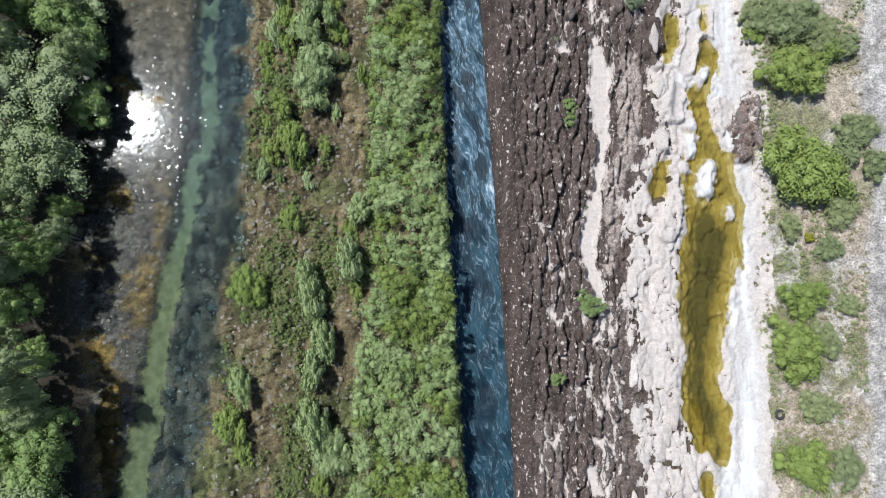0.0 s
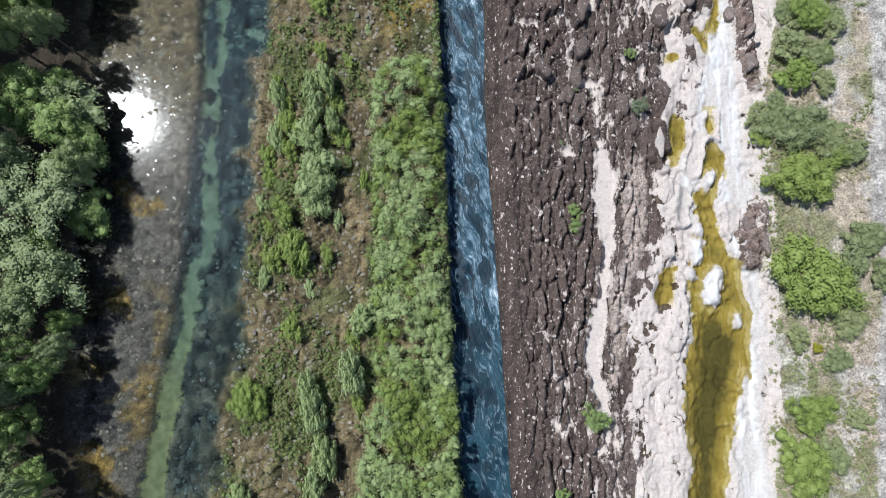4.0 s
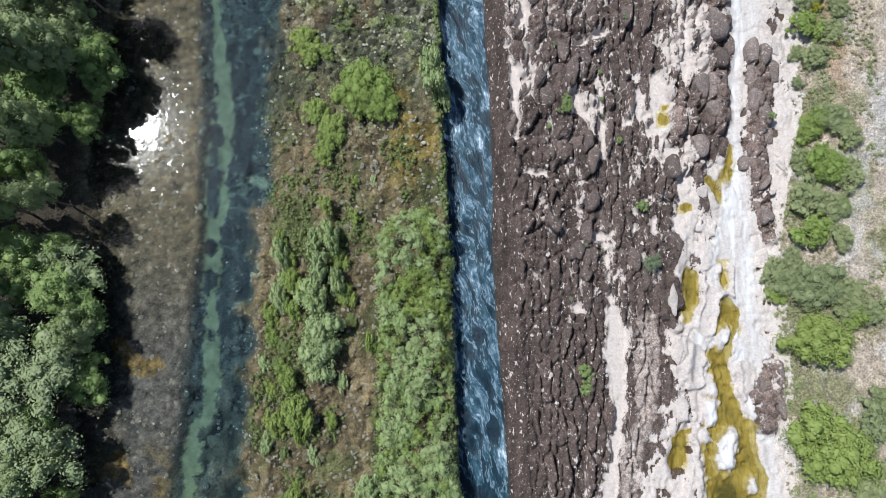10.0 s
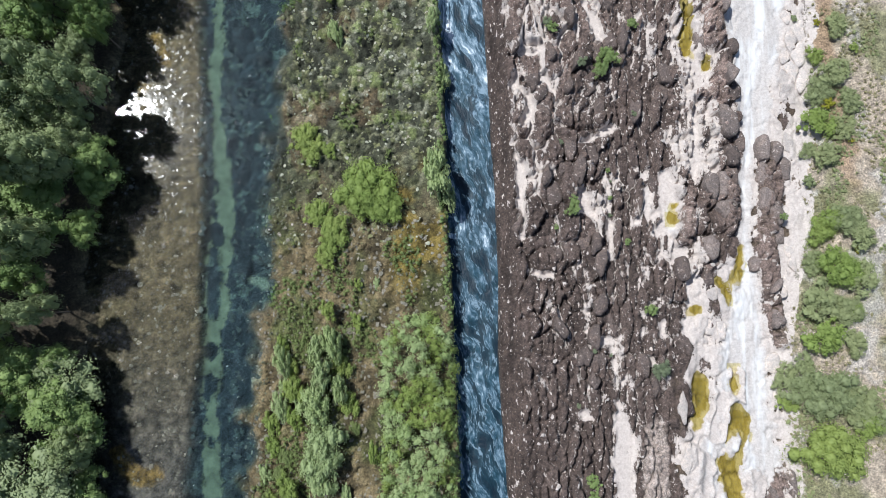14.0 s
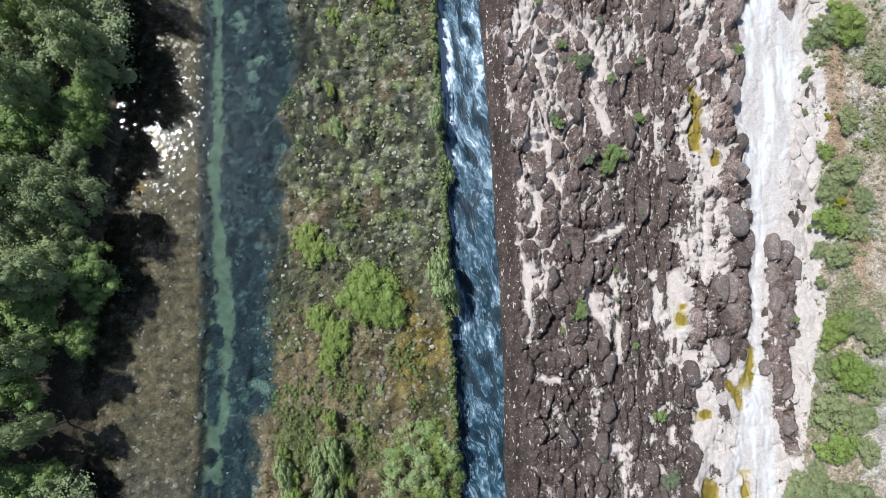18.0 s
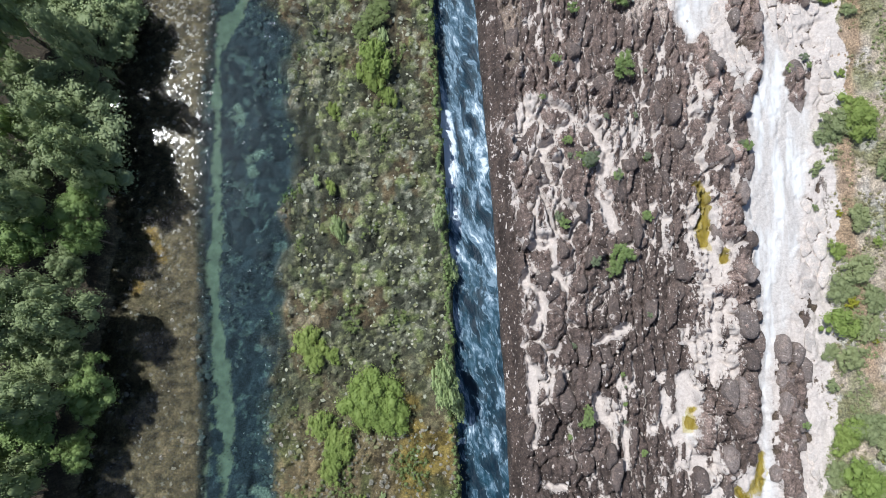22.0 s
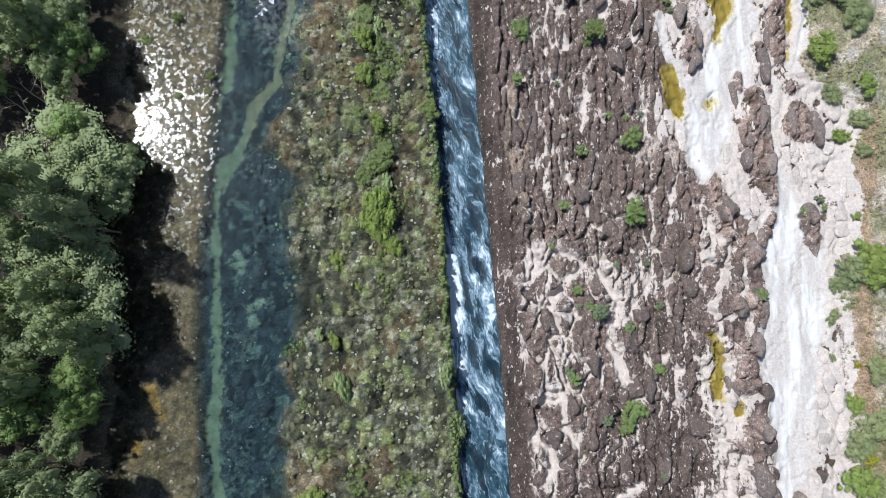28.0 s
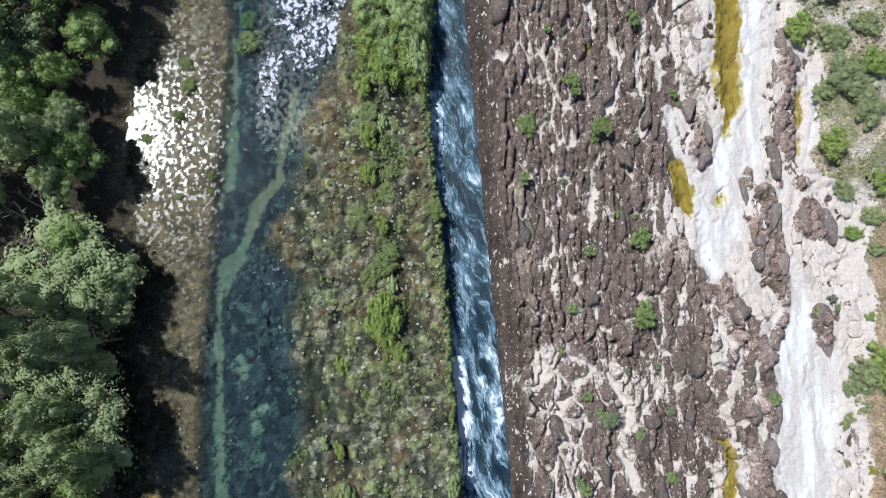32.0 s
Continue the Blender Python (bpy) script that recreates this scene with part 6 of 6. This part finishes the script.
def rock(k, segs=18):
    """One block: its outline is bounded by its neighbours', its top domed and knobbly."""
    c = seeds[k]
    a = ANIS[k]
    d = (seeds - c) / (1, a)
    near = np.argsort((d ** 2).sum(1))[1:14]
    ang = np.linspace(0, 2 * math.pi, segs, endpoint=False)
    u = np.stack([np.cos(ang), np.sin(ang)], 1)
    rand = np.random.default_rng(1000 + k)
    r = np.full(segs, rand.uniform(0.8, 1.35))
    gap = rand.uniform(0.0, 0.09)
    for j in near:
        half = np.linalg.norm(d[j]) / 2 - gap
        dot = u @ (d[j] / np.linalg.norm(d[j]))
        r = np.where(dot > 0.05, np.minimum(r, half / np.maximum(dot, 0.05)), r)
    r = np.maximum(r, 0.12)
    r = np.minimum(r, (np.roll(r, 1) + r * 2 + np.roll(r, -1)) / 4 * 1.06)
    bumps = fbm(c[0] * 9 + np.cos(ang) * 1.3, c[1] * 9 + np.sin(ang) * 1.3, 0.9, 501, 3)
    r = r * (1.0 + 0.45 * bumps) * rand.uniform(0.85, 1.08)
    low = bool(slab[k])
    tall = (rand.uniform(0.1, 0.22) if low else rand.uniform(0.4, 0.9)) * min(1.2, r.mean() + 0.4)
    tilt = rand.uniform(-0.12, 0.12, 2)
    v = []
    for f, z in ((1.0, -0.9), (1.0, 0.4), (0.92, 0.78), (0.7, 0.95), (0.35, 1.0)):
        px_, py_ = f * r * u[:, 0], f * r * u[:, 1] * a
        knob = 0.4 * fbm(px_ + c[0] * 3, py_ + c[1] * 3, 0.5, 511, 3) * (z > 0)
        zz = tall * (z + knob) + (tilt[0] * px_ + tilt[1] * py_) * (z > 0)
        v.append(np.stack([px_, py_, zz], 1))
    v = np.concatenate(v + [np.array([[0, 0, tall]])])
    i = np.arange(segs)
    f4 = np.concatenate([np.stack([q * segs + i, q * segs + (i + 1) % segs, (q + 1) * segs + (i + 1) % segs, (q + 1) * segs + i], 1) for q in range(4)])
    f3 = np.stack([4 * segs + i, 4 * segs + (i + 1) % segs, np.full(segs, 5 * segs)], 1)
    return v, f4, f3


rock_ids = np.nonzero(keep)[0]
rz = survey(seeds[rock_ids, 0], seeds[rock_ids, 1])[0]
order = np.argsort(np.abs(seeds[rock_ids, 1] - 62) + 0.3 * np.abs(seeds[rock_ids, 0] - 16))
for pale_kind, most, name, mat, text in ((False, 300, "stone", M_STONE, "rounded dark brown rocks packed on the shelf"), (True, 200, "slab", M_PALE_STONE, "low pale slabs of worn river rock")):
    jv, j4, j3, count, made = [], [], [], 0, 0
    for i in order:
        k = rock_ids[i]
        if bool(slab[k]) != pale_kind:
            continue
        v, f4, f3 = rock(k)
        at = np.array([seeds[k, 0], seeds[k, 1], rz[i] - (0.35 if not pale_kind else 0.03)])
        made += 1
        if made <= most:
            ob = part(name, mesh_from(name, v, [f4, f3], M_OUTCROP if s_out[k] > -0.1 and not pale_kind else mat), ground)
            ob.location = at
        else:
            jv.append(v + at), j4.append(f4 + count), j3.append(f3 + count)
            count += len(v)
    if jv:
        ob = part(name + "_field", mesh_from(name + "_field", np.concatenate(jv), [np.concatenate(j4), np.concatenate(j3)], mat), ground)
        tagged(ob, text, kind="stuff")


# ---- small stones, joined ----
def pebbles(name, x, y, size, mat, label, sink=0.3, parent=None):
    """Small flattened stones, all in one mesh."""
    ico = np.array([(0, 0, 0.75), (1, 0, 0.1), (0.45, 0.85, 0.15), (-0.6, 0.75, 0.05), (-0.95, -0.15, 0.12), (-0.4, -0.85, 0.1), (0.55, -0.8, 0.08)])
    tri = np.array([(0, 1, 2), (0, 2, 3), (0, 3, 4), (0, 4, 5), (0, 5, 6), (0, 6, 1)])
    n = len(x)
    z = survey(x, y)[0]
    a = rng.uniform(0, 2 * math.pi, n)
    ca, sa = np.cos(a)[:, None], np.sin(a)[:, None]
    sx, sy, sz = (size * rng.uniform(0.7, 1.3, n))[:, None], (size * rng.uniform(0.7, 1.3, n))[:, None], (size * rng.uniform(0.4, 0.9, n))[:, None]
    wild = rng.uniform(0.55, 1.25, (n, 7))
    lx, ly = ico[None, :, 0] * sx * wild, ico[None, :, 1] * sy * wild
    v = np.stack([x[:, None] + lx * ca - ly * sa, y[:, None] + lx * sa + ly * ca, z[:, None] + (ico[None, :, 2] - sink) * sz], 2)
    f = (tri[None] + 7 * np.arange(n)[:, None, None]).reshape(-1, 3)
    ob = new(name, mesh_from(name, v.reshape(-1, 3), f, mat))
    return tagged(ob, label, "stones", kind="stuff")


n = 2600
x, y = rng.uniform(-34, -20, n), rng.uniform(-30, 112, n)
ok = (x > line(SHORE_LEFT, y)) & (x < line(GRAVEL_EDGE, y) + 0.3)
pebbles("river_stones", x[ok], y[ok], rng.uniform(0.08, 0.3, ok.sum()), M_GREY_STONE, "brown and grey stones in the shallows")
n = 9000
x, y = rng.uniform(-18, 3, n), rng.uniform(-30, 112, n)
ok = (x > line(ISLAND_LEFT, y) - 0.5) & (x < line(CANAL_LEFT, y) - 0.3) & (y < 40)
pebbles("island_stones", x[ok], y[ok], rng.uniform(0.06, 0.27, ok.sum()), M_GREY_STONE, "mossy grey stones on the low island")
for n, mat, lo, hi, text in ((3000, M_MOSSY_STONE, 0.08, 0.3, "olive weed-covered stones in the wet shallows"), (1500, M_LICHEN_STONE, 0.07, 0.24, "pale grey-green stones breaking the shallow water")):
    x, y = rng.uniform(-18, 1, n), rng.uniform(37, 112, n)
    near = (x - line(ISLAND_LEFT, y)) / 8.0
    thick = fbm(x, y, 2.6, 97, 3) + (0.5 * np.exp(-((x + 2.8) / 1.9) ** 2) if mat == M_LICHEN_STONE else 0.0)
    ok = (x > line(ISLAND_LEFT, y) - 0.3) & (x < line(CANAL_LEFT, y) - 0.4) & (thick + 0.5 * np.clip(near, 0, 1) > rng.uniform(0.0, 0.55, n))
    pebbles("shoal_stones", x[ok], y[ok], rng.uniform(lo, hi, ok.sum()), mat, text, 0.15)
n = 2000
x, y = rng.uniform(6, 30, n), rng.uniform(-30, 112, n)
ok = (x > line(CANAL_RIGHT, y) + 0.5) & (x < line(DARK_EDGE, y) + 2)
pebbles("shelf_stones", x[ok], y[ok], 0.05 + 0.2 * rng.uniform(0, 1, ok.sum()) ** 3, M_PALE_STONE, "small pale stones caught on the dark rock", 0.1)
n = 3800
x, y = rng.uniform(-24, -13, n), rng.uniform(-30, 112, n)
ok = (x > line(GRAVEL_EDGE, y)) & (x < line(ISLAND_LEFT, y) + 1) & (stroke_field("silt", x, y) < -0.2) & (fbm(x, y, 2.0, 601, 3) > -0.05)
pebbles("sunken_stones", x[ok], y[ok], rng.uniform(0.12, 0.45, ok.sum()), M_SUNKEN, "dark weed-grown stones under clear water")
